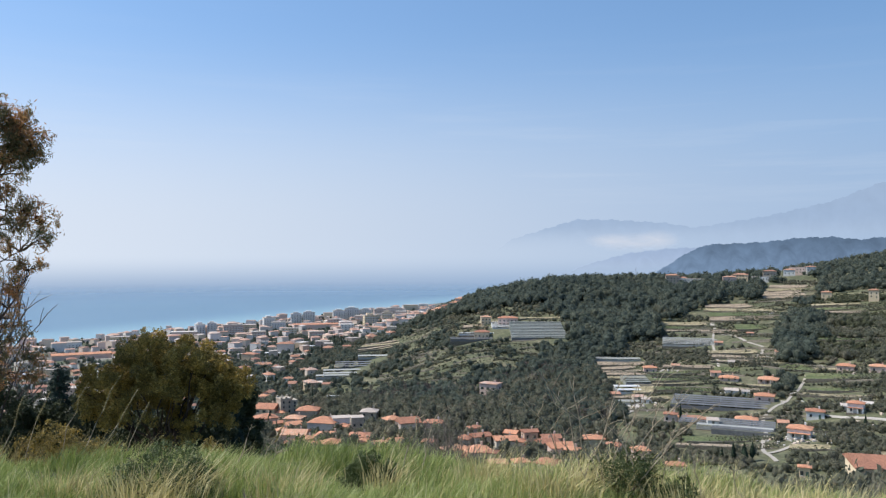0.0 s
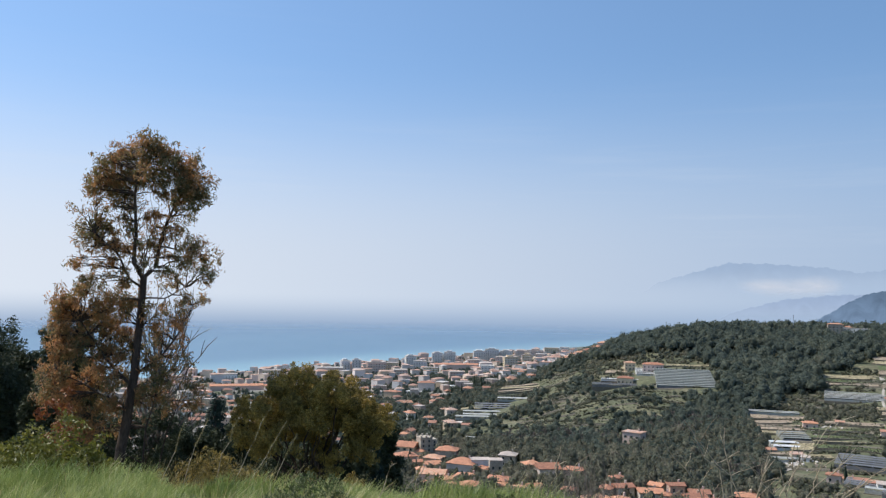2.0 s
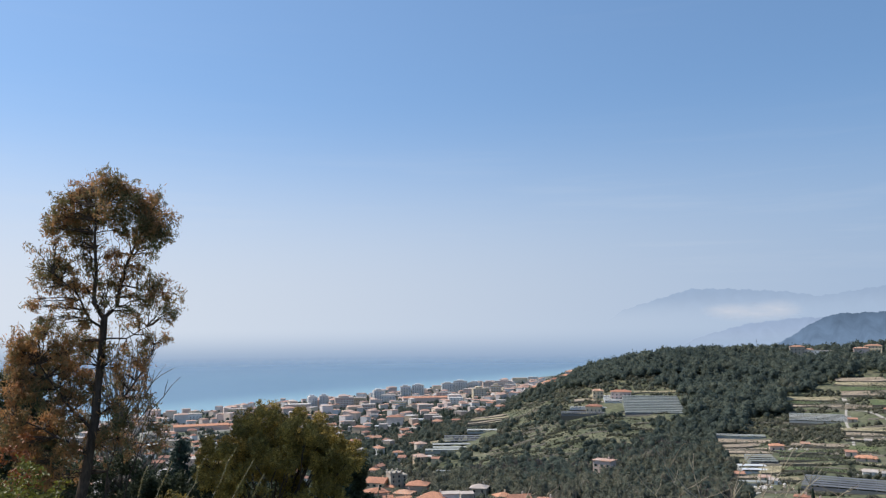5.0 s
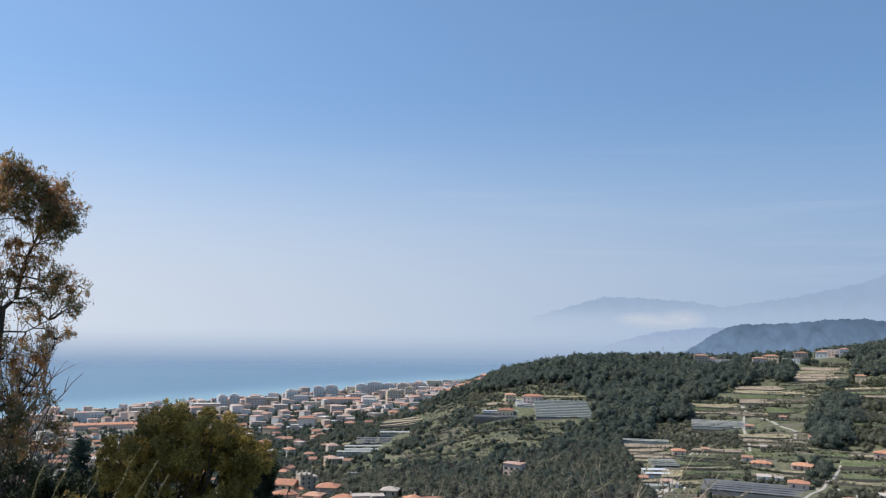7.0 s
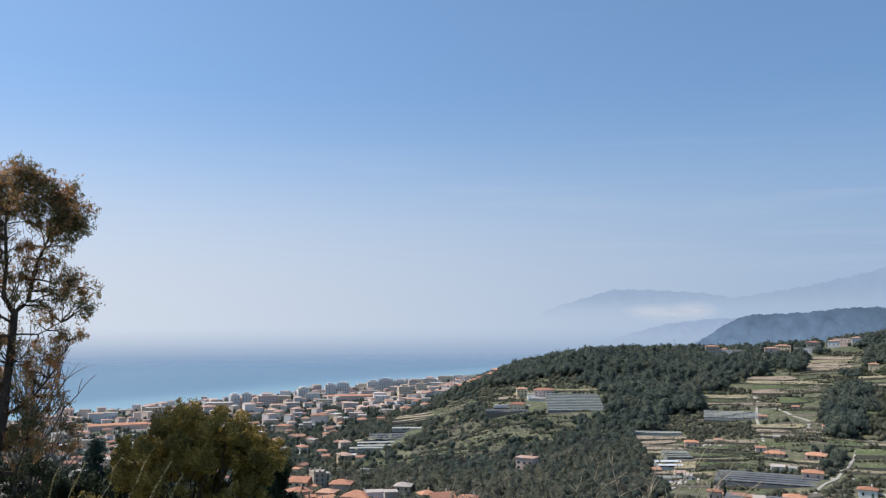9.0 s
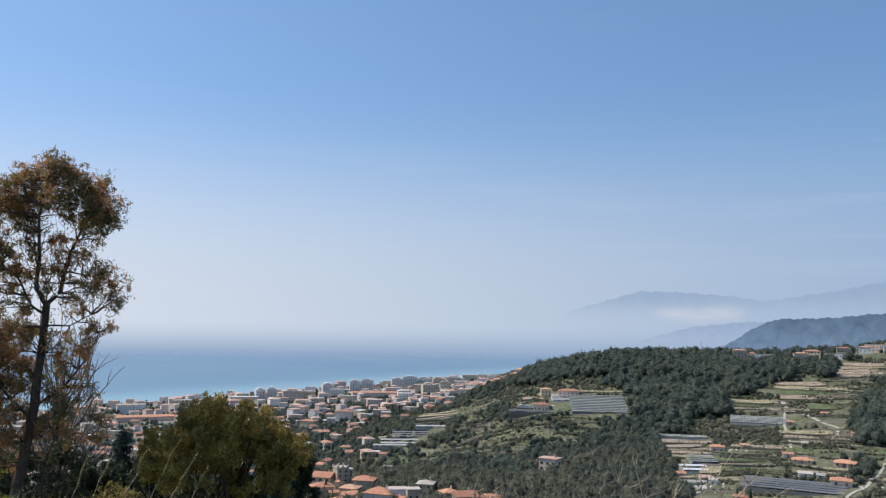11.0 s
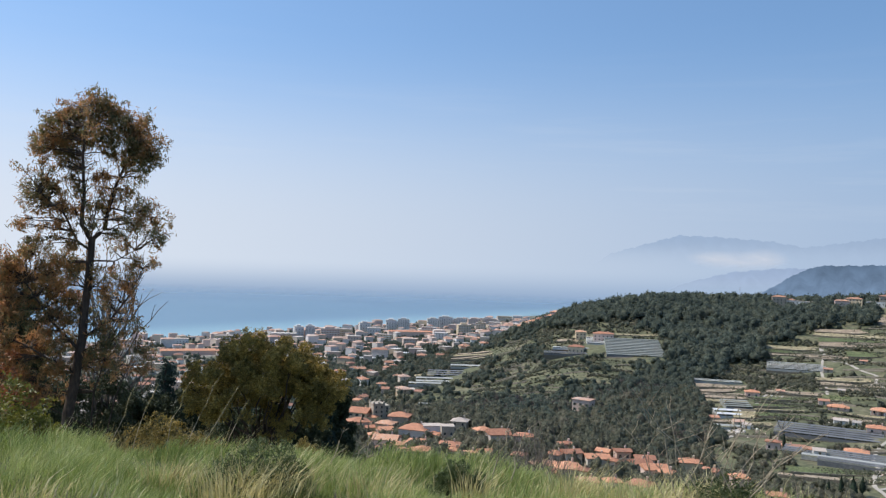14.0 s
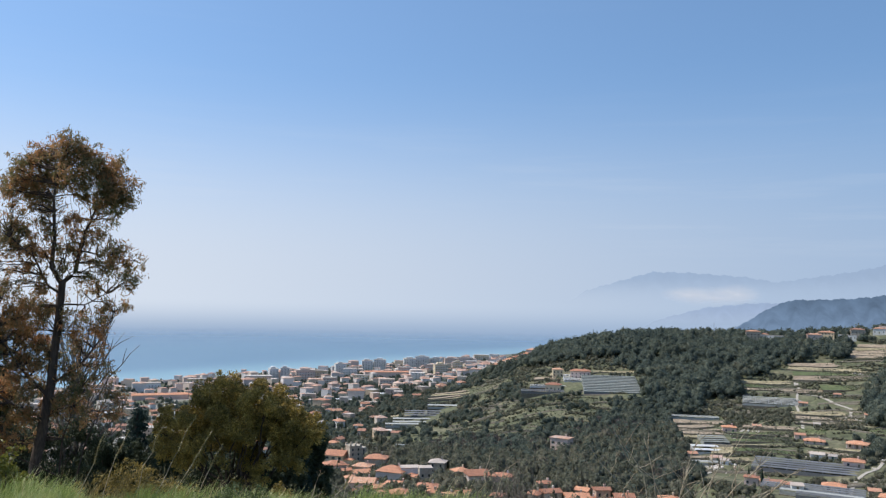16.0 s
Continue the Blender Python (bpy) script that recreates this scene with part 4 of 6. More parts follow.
def round_bush():
    fresh(11)
    crown = [(-0.44, 4.2, 0.87), (-0.99, 3.95, 0.73), (-1.72, 3.4, 0.66), (-1.95, 2.9, 0.46), (0.57, 4.1, 0.78), (1.12, 3.95, 0.74), (1.5, 3.55, 0.55), (2.2, 3.35, 0.42), (1.85, 3.1, 0.46), (0.0, 3.55, 0.83), (-0.9, 3.0, 0.83), (0.75, 3.0, 0.83), (1.67, 2.6, 0.45), (0.48, 2.2, 0.4), (-1.5, 2.6, 0.4)]
    C = []
    for u, v, r in crown:
        for depth in (-0.75, 0.1, 0.9):
            w = (1.1 if depth < 0.5 else 0.8) * math.sqrt(max(1 - (u / 2.9) ** 2, 0.1))
            mid = np.array([u * (1 - 0.18 * abs(depth)), depth * w, v + 0.22 - 0.3 * abs(depth)])
            for n in range(int(19 * r)):
                q = rand_dirs(1)[0]
                q[2] = abs(q[2]) * 1.25 - 0.35
                C.append((*(mid + q * r * rng.uniform(0.7, 1.0)), rng.uniform(0.15, 0.26)))
    C = np.array(C)
    limbs = [(bent((0, 0, 0), (0.05, 0, 2.0), 5, 0, 0.03), 0.15)]
    for n in range(34):
        c = C[rng.integers(0, len(C))]
        limbs.append((bent((rng.uniform(-0.2, 0.2), rng.uniform(-0.1, 0.1), rng.uniform(0.3, 1.8)), c[:3], 6, 0.1, 0.06), 0.045))
    leafy("round_tree", -19.1, 24.5, C, limbs, "bush_leaf", 330, 0.036, 0.4, 0.1, "dense round broadleaf tree with olive and bronze leaves", "tree")


def shrub(name, az, d, w, h, leaf_mat, per, size, label, n=26, group="shrubs along the meadow edge"):
    C = dome(w, h * 0.75, h * 0.3, n, w * 0.13)
    limbs = [(bent((0, 0, 0), C[k, :3], 5, 0, 0.08), 0.02) for k in range(0, n, 4)]
    leafy(name, az, d, C, limbs, leaf_mat, per, size, 0.35, 0.1, label, "shrub", group=group)


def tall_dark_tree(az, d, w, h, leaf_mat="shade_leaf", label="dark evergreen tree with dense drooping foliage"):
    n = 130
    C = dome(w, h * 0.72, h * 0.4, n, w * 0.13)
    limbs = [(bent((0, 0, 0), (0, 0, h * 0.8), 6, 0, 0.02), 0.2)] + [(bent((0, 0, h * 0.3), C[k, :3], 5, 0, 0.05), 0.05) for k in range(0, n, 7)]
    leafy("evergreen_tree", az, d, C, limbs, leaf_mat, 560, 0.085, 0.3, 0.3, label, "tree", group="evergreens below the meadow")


def conifer(az, d, w, h, label="dark bluish conifer among the shrubs"):
    C = []
    for s in np.linspace(0.1, 1, 22):
        for n in range(max(1, int(15 * (1 - s) + 1))):
            a = rng.uniform(0, 6.28)
            r = w / 2 * (1 - s) ** 0.7 * rng.uniform(0.35, 1)
            C.append((r * math.cos(a), r * math.sin(a), s * h * 0.97 - 0.06 * r * h / w, 0.075 * w + 0.05))
    leafy("conifer_tree", az, d, C, [(bent((0, 0, 0), (0, 0, h * 0.97), 6, 0, 0.01), 0.12)], "fir_leaf", 300, 0.06, 0.32, 0.2, label, "tree", group="conifers below the meadow")


def bare_tree(az, d, h, n=60):
    """A leafless tree with many upright twigs."""
    x, y, z = spot(az, d)
    root = thing("bare_tree", pose(x, y, z - 0.1), "leafless grey-brown tree with fine upright twigs", "tree", "leafless trees on the slope")
    trunk = bent((0, 0, 0), (0.1, 0, h * 0.9), 7, 0, 0.02)
    hang("trunk", mesh("trunk", *tube(trunk, np.linspace(0.09, 0.02, 7), 6), MAT["bare"]), root)
    tw = []
    for k in range(n):
        i = rng.integers(1, 6)
        e = trunk[i] + np.array([rng.normal(0, 0.1), rng.normal(0, 0.1), rng.uniform(0.15, 0.4)]) * h
        mid = bent(trunk[i], e, 5, -0.2, 0.06)
        tw.append(tube(mid, np.linspace(0.04, 0.016, 5), 4))
        for q in range(4):
            j = rng.integers(2, 5)
            tw.append(tube(bent(mid[j], mid[j] + np.array([rng.normal(0, 0.05), rng.normal(0, 0.05), rng.uniform(0.05, 0.16)]) * h, 3), [0.02, 0.016, 0.01], 3))
    hang("twig_crown", mesh("twig_crown", *joined(tw), MAT["bare"]), root)


fresh(21)
grass_fields()
fresh(22)
ob = new("meadow_grass", mesh("meadow_grass", *joined([blades(26000, 36, 314, 0.7, 7, 0.3, 0.010, 0.4), blades(9000, -46, 36, 0.7, 3.0, 0.3, 0.010, 0.4)]), MAT["grass"]))
tagged(ob, "green meadow grass on the hilltop", "grass", kind="stuff")
eucalyptus()
round_bush()
fresh(31)
for az, d, w, h in ((-40.6, 40, 5.4, 12.6), (-38.4, 43, 4.6, 12.4), (-36.6, 42, 4.2, 11.8), (-44.5, 38, 6, 13.0)):
    tall_dark_tree(az, d, w, h)
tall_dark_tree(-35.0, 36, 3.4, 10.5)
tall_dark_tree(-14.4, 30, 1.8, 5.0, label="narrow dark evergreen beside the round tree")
for az, d, w, h in ((-25.6, 33, 2.9, 5.7), (-26.9, 34, 2.0, 4.4), (-28.8, 60, 2.0, 10.0), (-27.9, 62, 1.8, 8.6), (-24.2, 36, 2.2, 5.2), (-14.9, 27.5, 1.5, 3.6)):
    conifer(az, d, w, h)
for az, d, w, h in ((-41.5, 13.0, 1.9, 2.0), (-38.2, 12.6, 1.8, 1.85), (-34.6, 12.6, 2.0, 1.95), (-33.2, 12.0, 1.3, 1.5), (-36.5, 12.0, 1.5, 1.5)):
    shrub("broadleaf_shrub", az, d, w, h, "bright_leaf", 190, 0.036, "yellow-green broadleaf shrub at the meadow edge")
# the last four are added: dark leaves standing in for round-tree shade
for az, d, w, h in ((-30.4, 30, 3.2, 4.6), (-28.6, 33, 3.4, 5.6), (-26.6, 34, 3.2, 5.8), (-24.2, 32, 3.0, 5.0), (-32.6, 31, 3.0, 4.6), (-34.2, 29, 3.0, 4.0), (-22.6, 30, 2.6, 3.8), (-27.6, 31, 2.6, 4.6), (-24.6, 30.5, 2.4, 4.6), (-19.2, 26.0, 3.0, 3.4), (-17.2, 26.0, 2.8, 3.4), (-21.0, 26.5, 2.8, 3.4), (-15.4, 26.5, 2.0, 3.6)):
    shrub("evergreen_shrub", az, d, w, h, "shade_leaf", 520, 0.055, "dark evergreen shrub filling the shaded space under the trees", n=40, group="undergrowth below the meadow")
shrub("rusty_shrub", -35.4, 15.0, 1.1, 3.2, "rust_leaf", 60, 0.05, "small rust-orange leaved shrub")
for az, d, n, length, spread in ((-29.8, 13.5, 260, 1.7, 0.3), (-28.4, 13.2, 220, 1.7, 0.32), (-27.2, 13.5, 240, 1.8, 0.36), (-25.8, 13.4, 200, 1.8, 0.34), (-24.5, 13.6, 240, 1.9, 0.36), (-23.2, 13.2, 200, 1.7, 0.32), (-22.0, 13.0, 260, 1.7, 0.26), (-20.4, 13.2, 200, 1.5, 0.26), (-18.2, 13.4, 220, 1.5, 0.26), (-16.2, 13.8, 280, 1.9, 0.28), (-15.2, 13.6, 200, 1.6, 0.24)):
    tuft(az, d, n, length, spread, MAT["ochre_leaf"], "ochre_grass", "tall ochre and brown dry grass clump at the meadow edge", 0.4, 0.009)
for az, d, w, h in ((-26.4, 13.4, 1.2, 1.75), (-23.8, 13.4, 1.2, 1.85), (-28.9, 13.4, 1.0, 1.5), (-25.1, 13.8, 1.1, 1.8), (-22.2, 13.4, 1.1, 1.6), (-15.9, 14.0, 1.0, 1.8)):
    shrub("ochre_shrub", az, d, w, h, "bush_leaf", 200, 0.024, "olive and ochre dry shrub at the meadow edge")
for az, d, w, h in ((12.2, 10.5, 1.0, 0.9), (14.3, 11.5, 0.9, 1.0), (9.0, 12, 1.2, 1.1), (1.0, 12, 1.3, 1.0), (20, 13, 1.4, 1.6), (25.5, 14, 1.6, 2.0), (28.5, 13, 1.6, 1.5), (-6.0, 12.5, 1.4, 1.2), (-11.5, 16, 1.6, 2.5)):
    shrub("green_shrub", az, d, w, h, "dark_leaf", 90, 0.04, "low dark green shrub on the slope")
for az, d, w, h in ((-19.3, 7.4, 0.95, 0.72), (-5.0, 7.8, 0.6, 0.5), (12.8, 7.8, 0.9, 0.75), (16.5, 7.6, 0.6, 0.55)):
    shrub("grass_bush", az, d, w, h, "dark_leaf", 330, 0.014, "low dark green bush in the meadow grass", group="bushes in the grass")
for az, d, h in ((0.2, 62, 11.5), (1.4, 66, 11), (-0.8, 64, 10.5), (0.8, 60, 10), (-0.3, 67, 12), (2.0, 63, 9), (-29.5, 33, 8)):
    bare_tree(az, d, h)
for az, d, n, length, spread in ((-20.6, 7.0, 320, 0.72, 0.18), (-18.0, 7.3, 240, 0.7, 0.16), (-11.0, 7.2, 160, 0.6, 0.14), (-4, 7.6, 120, 0.6, 0.12), (3, 7.8, 160, 0.6, 0.14), (8, 7.4, 320, 0.68, 0.18), (17, 7.4, 260, 0.65, 0.17), (21, 7.6, 260, 0.6, 0.2), (24, 7.0, 320, 0.7, 0.22), (28.2, 6.4, 480, 0.8, 0.2), (26.4, 7.6, 240, 0.7, 0.2), (13, 7.9, 200, 0.75, 0.15), (10.5, 8.2, 200, 0.7, 0.16), (-25, 7.6, 140, 0.55, 0.14), (-34, 6.5, 120, 0.5, 0.2)):
    tuft(az, d, n, length, spread, MAT["straw"], "straw_tuft", "pale dry grass tuft fanning out in the wind")
for az, d, h, lean in ((11.2, 7.6, 1.3, -0.45), (12.6, 8.0, 1.15, 0.15), (10.2, 7.8, 1.1, -0.6), (13.5, 8.0, 1.0, 0.3), (11.8, 7.7, 1.2, -0.3), (12.1, 7.8, 1.25, -0.55), (14.2, 7.9, 0.9, -0.2), (9.5, 8.2, 0.7, -0.2), (15, 8, 0.75, 0.2), (-2.8, 8.4, 0.8, 0.25), (-1.6, 8.4, 0.7, 0.3), (18, 8, 0.6, -0.2), (5, 8.2, 0.6, 0.3), (-14.5, 8.2, 0.6, 0.35), (-12.4, 8.4, 0.55, 0.4), (21, 7.5, 0.6, -0.3)):
    dead_stalk(az, d, h, lean)
for az, d, h, lean in ((9.6, 7.9, 1.25, 0.35), (10.6, 7.8, 1.4, 0.55), (11.5, 7.9, 1.1, 0.75), (12.3, 7.7, 1.0, 0.9), (13.0, 7.9, 0.85, 0.8), (14.6, 7.8, 0.9, -0.5)):
    dead_stalk(az, d, h, lean, 7)
for az, d, n, length in ((-31.5, 5.6, 90, 0.5), (-11.5, 6.0, 110, 0.5), (-30, 5.8, 60, 0.45)):
    tuft(az, d, n, length, 0.16, MAT["dry_stalk"], "dead_tuft", "brown dead stems tangled in the grass", 0.35)
for az, d, h, lean in ((-26.5, 12.5, 1.9, 0.35), (-25.2, 12.3, 1.95, 0.4), (-24.2, 12.4, 1.8, 0.45), (-28.2, 12.6, 1.8, 0.3), (-22.8, 12.2, 1.6, 0.4), (-29.6, 12.5, 1.7, 0.3), (-13.4, 11, 1.2, 0.4)):
    plumed_grass(az, d, h, lean)



# ---- buildings ----
def roof_bm(w, d, h, pitch, over, hip=True):
    """A tiled roof with thick eaves over a w x d house, hipped or gabled, its eaves at height h."""
    bm = bmesh.new()
    a, b = w / 2 + over, d / 2 + over
    rise = b * math.tan(radians(pitch))
    r = max(a - b * (1.0 if hip else 0.0), 0.3 if hip else a)
    low = [bm.verts.new((x, y, h - 0.18)) for x, y in ((-a, -b), (a, -b), (a, b), (-a, b))]
    eave = [bm.verts.new((x, y, h + 0.04)) for x, y in ((-a, -b), (a, -b), (a, b), (-a, b))]
    r0, r1 = bm.verts.new((-r, 0, h + rise)), bm.verts.new((r, 0, h + rise))
    bm.faces.new(low[::-1])
    for i in range(4):
        bm.faces.new((low[i], low[(i + 1) % 4], eave[(i + 1) % 4], eave[i]))
    bm.faces.new((eave[0], eave[1], r1, r0))
    bm.faces.new((eave[2], eave[3], r0, r1))
    bm.faces.new((eave[1], eave[2], r1))
    bm.faces.new((eave[3], eave[0], r0))
    return bm


def shared(name, bm, material):
    me = bpy.data.meshes.new(name)
    bm.to_mesh(me)
    bm.free()
    me.materials.append(material)
    return me


WINDOW = shared("window", box(-0.5, -0.05, 0, 0.5, 0.05, 1.4), MAT["glass"])
WINDOW_FRAME = shared("window_frame", box(-0.62, -0.03, -0.14, 0.62, 0.03, 0.0), MAT["white"])
SHUTTER = shared("shutter", box(-0.25, -0.03, 0, 0.25, 0.03, 1.4), MAT["shutter"])
DOOR = shared("door", box(-0.5, -0.05, 0, 0.5, 0.05, 2.1), MAT["shutter"])


def house(m, w, d, h, roof="hip", wall="render", tile="tile", windows=True, label="", group="", pitch=20, wing=False, porch=False, category="house", shutters=False):
    root = thing("house", m, label or "pastel rendered house with a terracotta tiled roof", category, group)
    part("wall", box(-w / 2, -d / 2, -6, w / 2, d / 2, h), MAT[wall], root)
    if roof == "flat":
        bm = box(-w / 2 - 0.15, -d / 2 - 0.15, h, w / 2 + 0.15, d / 2 + 0.15, h + 0.35)
        part("roof", bm, MAT[tile], root)
    else:
        part("roof", roof_bm(w, d, h, pitch, 0.55, roof == "hip"), MAT[tile], root)
        part("chimney", box(w * 0.18, d * 0.1, h + 0.2, w * 0.18 + 0.7, d * 0.1 + 0.7, h + 0.55 * d * math.tan(radians(pitch)) + 0.9), MAT[wall], root)
    if wing:
        hw = h * 0.62
        part("wing", box(w / 2, -d * 0.4, -6, w / 2 + w * 0.45, d * 0.3, hw), MAT[wall], root)
        bm = roof_bm(w * 0.45, d * 0.7, hw, pitch, 0.4, True)
        bmesh.ops.translate(bm, verts=bm.verts, vec=(w / 2 + w * 0.225 + 0.45, -d * 0.05, 0))
        part("wing_roof", bm, MAT[tile], root)
    if windows:
        floors, n = max(1, int(h // 2.9)), max(2, int(w // 3.2))
        for f in range(floors):
            for k in range(n):
                x, z = (k + 0.5) / n * w - w / 2, f * 2.9 + 0.9
                if f == 0 and k == n // 2:
                    hang("door", DOOR, root, at=(x, -d / 2, 0.05))
                    continue
                win = hang("window", WINDOW, root, at=(x, -d / 2, z))
                hang("sill", WINDOW_FRAME, win, at=(0, -0.04, 0))
                if shutters:
                    for s in (-1, 1):
                        hang("shutter", SHUTTER, win, at=(s * 0.78, -0.02, 0))
            for s in (-1, 1):
                if wing and s > 0:
                    continue
                win = hang("window", WINDOW, root, at=(s * w / 2, 0.1 * d, f * 2.9 + 0.9))
                win.rotation_euler = (0, 0, radians(90))
    if porch:
        part("terrace", box(-w / 2 - 0.3, -d / 2 - 2.0, -6, w / 2 + 0.3, -d / 2 - 0.05, 0.25), MAT["stone"], root)
        for k in range(4):
            px = -w / 2 + 0.2 + k * (w - 0.4) / 3
            part("post", box(px - 0.12, -d / 2 - 1.9, 0.25, px + 0.12, -d / 2 - 1.66, 2.6), MAT["white"], root)
        part("porch_roof", box(-w / 2, -d / 2 - 1.95, 2.6, w / 2, -d / 2 - 0.1, 2.8), MAT[tile], root)
    return root


def apartment(m, w, d, h, wall, label, group="apartment blocks near the shore", setback=True):
    root = thing("apartment_building", m, label, "building", group)
    part("wall", box(-w / 2, -d / 2, -6, w / 2, d / 2, h), MAT[wall], root)
    part("roof", box(-w / 2 - 0.3, -d / 2 - 0.3, h, w / 2 + 0.3, d / 2 + 0.3, h + 0.7), MAT["flat"], root)
    if setback:
        part("penthouse", box(-w * 0.28, -d * 0.25, h + 0.7, w * 0.22, d * 0.3, h + 3.4), MAT[wall], root)
    floors, bays = int(h // 3), max(3, int(w // 4.5))
    bm = bmesh.new()
    for f in range(floors):
        z = f * 3.0
        for k in range(bays):
            x = (k + 0.5) / bays * w - w / 2
            box_into(bm, x - 0.55, -d / 2 - 0.06, z + 0.8, x + 0.55, -d / 2 + 0.06, z + 2.2)
        for k in range(max(2, int(d // 4))):
            y = (k + 0.5) / max(2, int(d // 4)) * d - d / 2
            box_into(bm, w / 2 - 0.06, y - 0.7, z + 0.8, w / 2 + 0.06, y + 0.7, z + 2.3)
            box_into(bm, -w / 2 - 0.06, y - 0.7, z + 0.8, -w / 2 + 0.06, y + 0.7, z + 2.3)
        if f:
            part("balcony", box(-w / 2 + 0.6, -d / 2 - 1.3, z - 0.2, w / 2 - 0.6, -d / 2 - 0.07, z + 0.75), MAT["white"], root)
    tagged(part("window_grid", bm, MAT["glass"], root), kind="stuff")
    return root


def stand(az, d, turn=0.0, lift=0.0):
    """A pose on the ground whose front (-y) faces the valley's near side, turned by some degrees."""
    x, y, z = spot(az, d)
    return pose(x, y, z + lift, 0, 0, turn - az)


fresh(41)
# houses of the near hamlet: bearing, distance, width, depth, height, turn, roof
HAMLET = """-14.36 496 4.9 3.9 5.0 -8 hip|-12.33 496 12.6 10.1 6.0 -14 gable|-12.48 472 12.7 10.1 5.0 10 hip|-9.53 472 12.7 10.1 5.0 -8 hip|-10.47 459 10.4 8.3 5.0 -14 hip|-10.58 445 8.8 7.0 5.0 10 gable|-13.17 452 4.5 3.6 4.0 6 hip|-10.46 405 13.2 10.5 5.0 -8 gable
-10.54 375 11.7 9.3 4.0 16 hip|-9.25 360 8.1 6.5 4.0 6 hip|-8.42 429 15.2 11.0 5.5 -14 hip|-8.06 401 13.0 10.4 4.0 -8 hip|-7.87 360 9.2 7.3 4.0 6 hip|-5.96 372 10.5 8.4 4.5 -8 hip|-5.60 359 5.1 4.1 3.5 6 hip|-4.47 350 6.4 5.1 4.0 6 hip
-3.63 403 8.0 6.4 5.0 16 hip|-2.50 386 10.4 8.3 5.0 10 gable|-0.65 380 9.1 7.3 5.0 -8 hip|-12.64 592 7.5 6.0 4.0 -8 hip|0.44 322 5.5 4.4 5.0 6 hip|2.30 360 6.6 5.3 4.5 16 hip|1.53 340 5.8 4.6 4.0 -14 hip|2.66 343 7.8 6.2 4.5 16 gable
4.47 339 9.6 7.7 4.5 6 gable|5.36 338 5.7 4.6 4.0 -8 hip|6.16 342 6.3 5.0 6.5 10 gable|1.05 324 7.8 6.2 4.5 6 hip|2.46 320 10.4 8.3 4.5 10 hip|3.39 317 5.8 4.7 4.0 -8 hip|3.79 301 8.1 6.5 4.0 6 hip|7.47 287 8.5 6.8 5.0 -14 hip
1.37 317 4.9 3.9 3.5 10 gable|7.67 337 7.6 6.1 5.0 6 gable|7.39 331 8.0 6.4 4.5 16 gable|8.34 321 9.1 7.3 4.5 10 gable|10.62 337 8.6 6.9 4.5 6 hip|9.13 316 4.5 3.6 4.0 -8 hip|5.55 297 5.0 4.0 4.0 10 hip|13.82 311 5.7 4.6 4.0 10 hip
-0.97 342 5.3 4.3 4.0 -8 hip|-3.39 355 5.5 4.4 4.0 10 gable|-6.67 412 5.8 4.7 4.0 16 hip|-9.56 390 6.1 4.9 4.0 16 hip|-11.32 429 6.1 4.9 4.0 6 hip|4.92 349 4.9 3.9 4.0 -14 gable|11.98 320 5.4 4.3 4.0 -8 hip|-11.71 459 6.5 5.2 4.0 16 gable"""
for row in HAMLET.replace("\n", "|").split("|"):
    *v, kind = row.split()
    az, d, w, dp, h, turn = map(float, v)
    house(stand(az, d, turn * 1.6), max(w * 0.95, 5.5), max(dp, 5) * rng.uniform(0.95, 1.15), h, kind, str(rng.choice(["render", "render", "oldwall", "ochre", "pink"])), pitch=rng.uniform(14, 24), label="pastel house with a bright orange tiled roof", group="houses of the valley hamlet", wing=w > 11.5, shutters=w > 10)
    CLEAR.append((az, d - 4, w * 0.55 + 0.6, dp * 0.5 + 5.0))
house(stand(-7.23, 430, 8), 10, 8, 5, "flat", "white", "flat", label="white flat-roofed house in the hamlet", group="houses of the valley hamlet")
house(stand(-5.24, 432, -10), 8.5, 8, 6, "hip", "oldwall", "flat", label="three-storey house with a pale grey hipped roof", group="houses of the valley hamlet")
house(stand(-6.12, 410, 6), 6.5, 7, 8, "flat", "oldwall", "flat", label="tall weathered grey flat-roofed house", group="houses of the valley hamlet")
CLEAR += [(-7.23, 425, 7, 12), (-5.24, 426, 7, 12), (-6.12, 402, 5, 13)]


def old_tower():
    root = thing("stone_tower", stand(-11.2, 495, 20), "old pale stone tower house with battlements", "tower")
    part("wall", box(-3.6, -4, -6, 3.6, 4, 10), MAT["oldwall"], root)
    part("annex", box(3.6, -3, -6, 7.5, 4, 8.4), MAT["oldwall"], root)
    part("cornice", box(-3.9, -4.3, 9.2, 3.9, 4.3, 9.9), MAT["oldwall"], root)
    for x in (-3.2, 0, 3.2):
        for y in (-3.6, 3.6):
            part("merlon", box(x - 0.5, y - 0.5, 9.9, x + 0.5, y + 0.5, 11.0), MAT["oldwall"], root)
    for z in (1.5, 4.2, 7.0):
        for x in (-1.8, 1.8):
            hang("window", WINDOW, root, at=(x, -4, z))
        hang("window", WINDOW, root, at=(5.6, -3, min(z, 6)))


old_tower()
CLEAR.append((-11.2, 488, 9, 15))

# the lone villa on the terraced slope
house(stand(3.4, 485, -24), 11.0, 8, 7.4, "hip", "pink", "tile_town", label="lone three-storey pinkish villa among terraces", pitch=9, shutters=True)
CLEAR.append((3.4, 478, 9, 14))
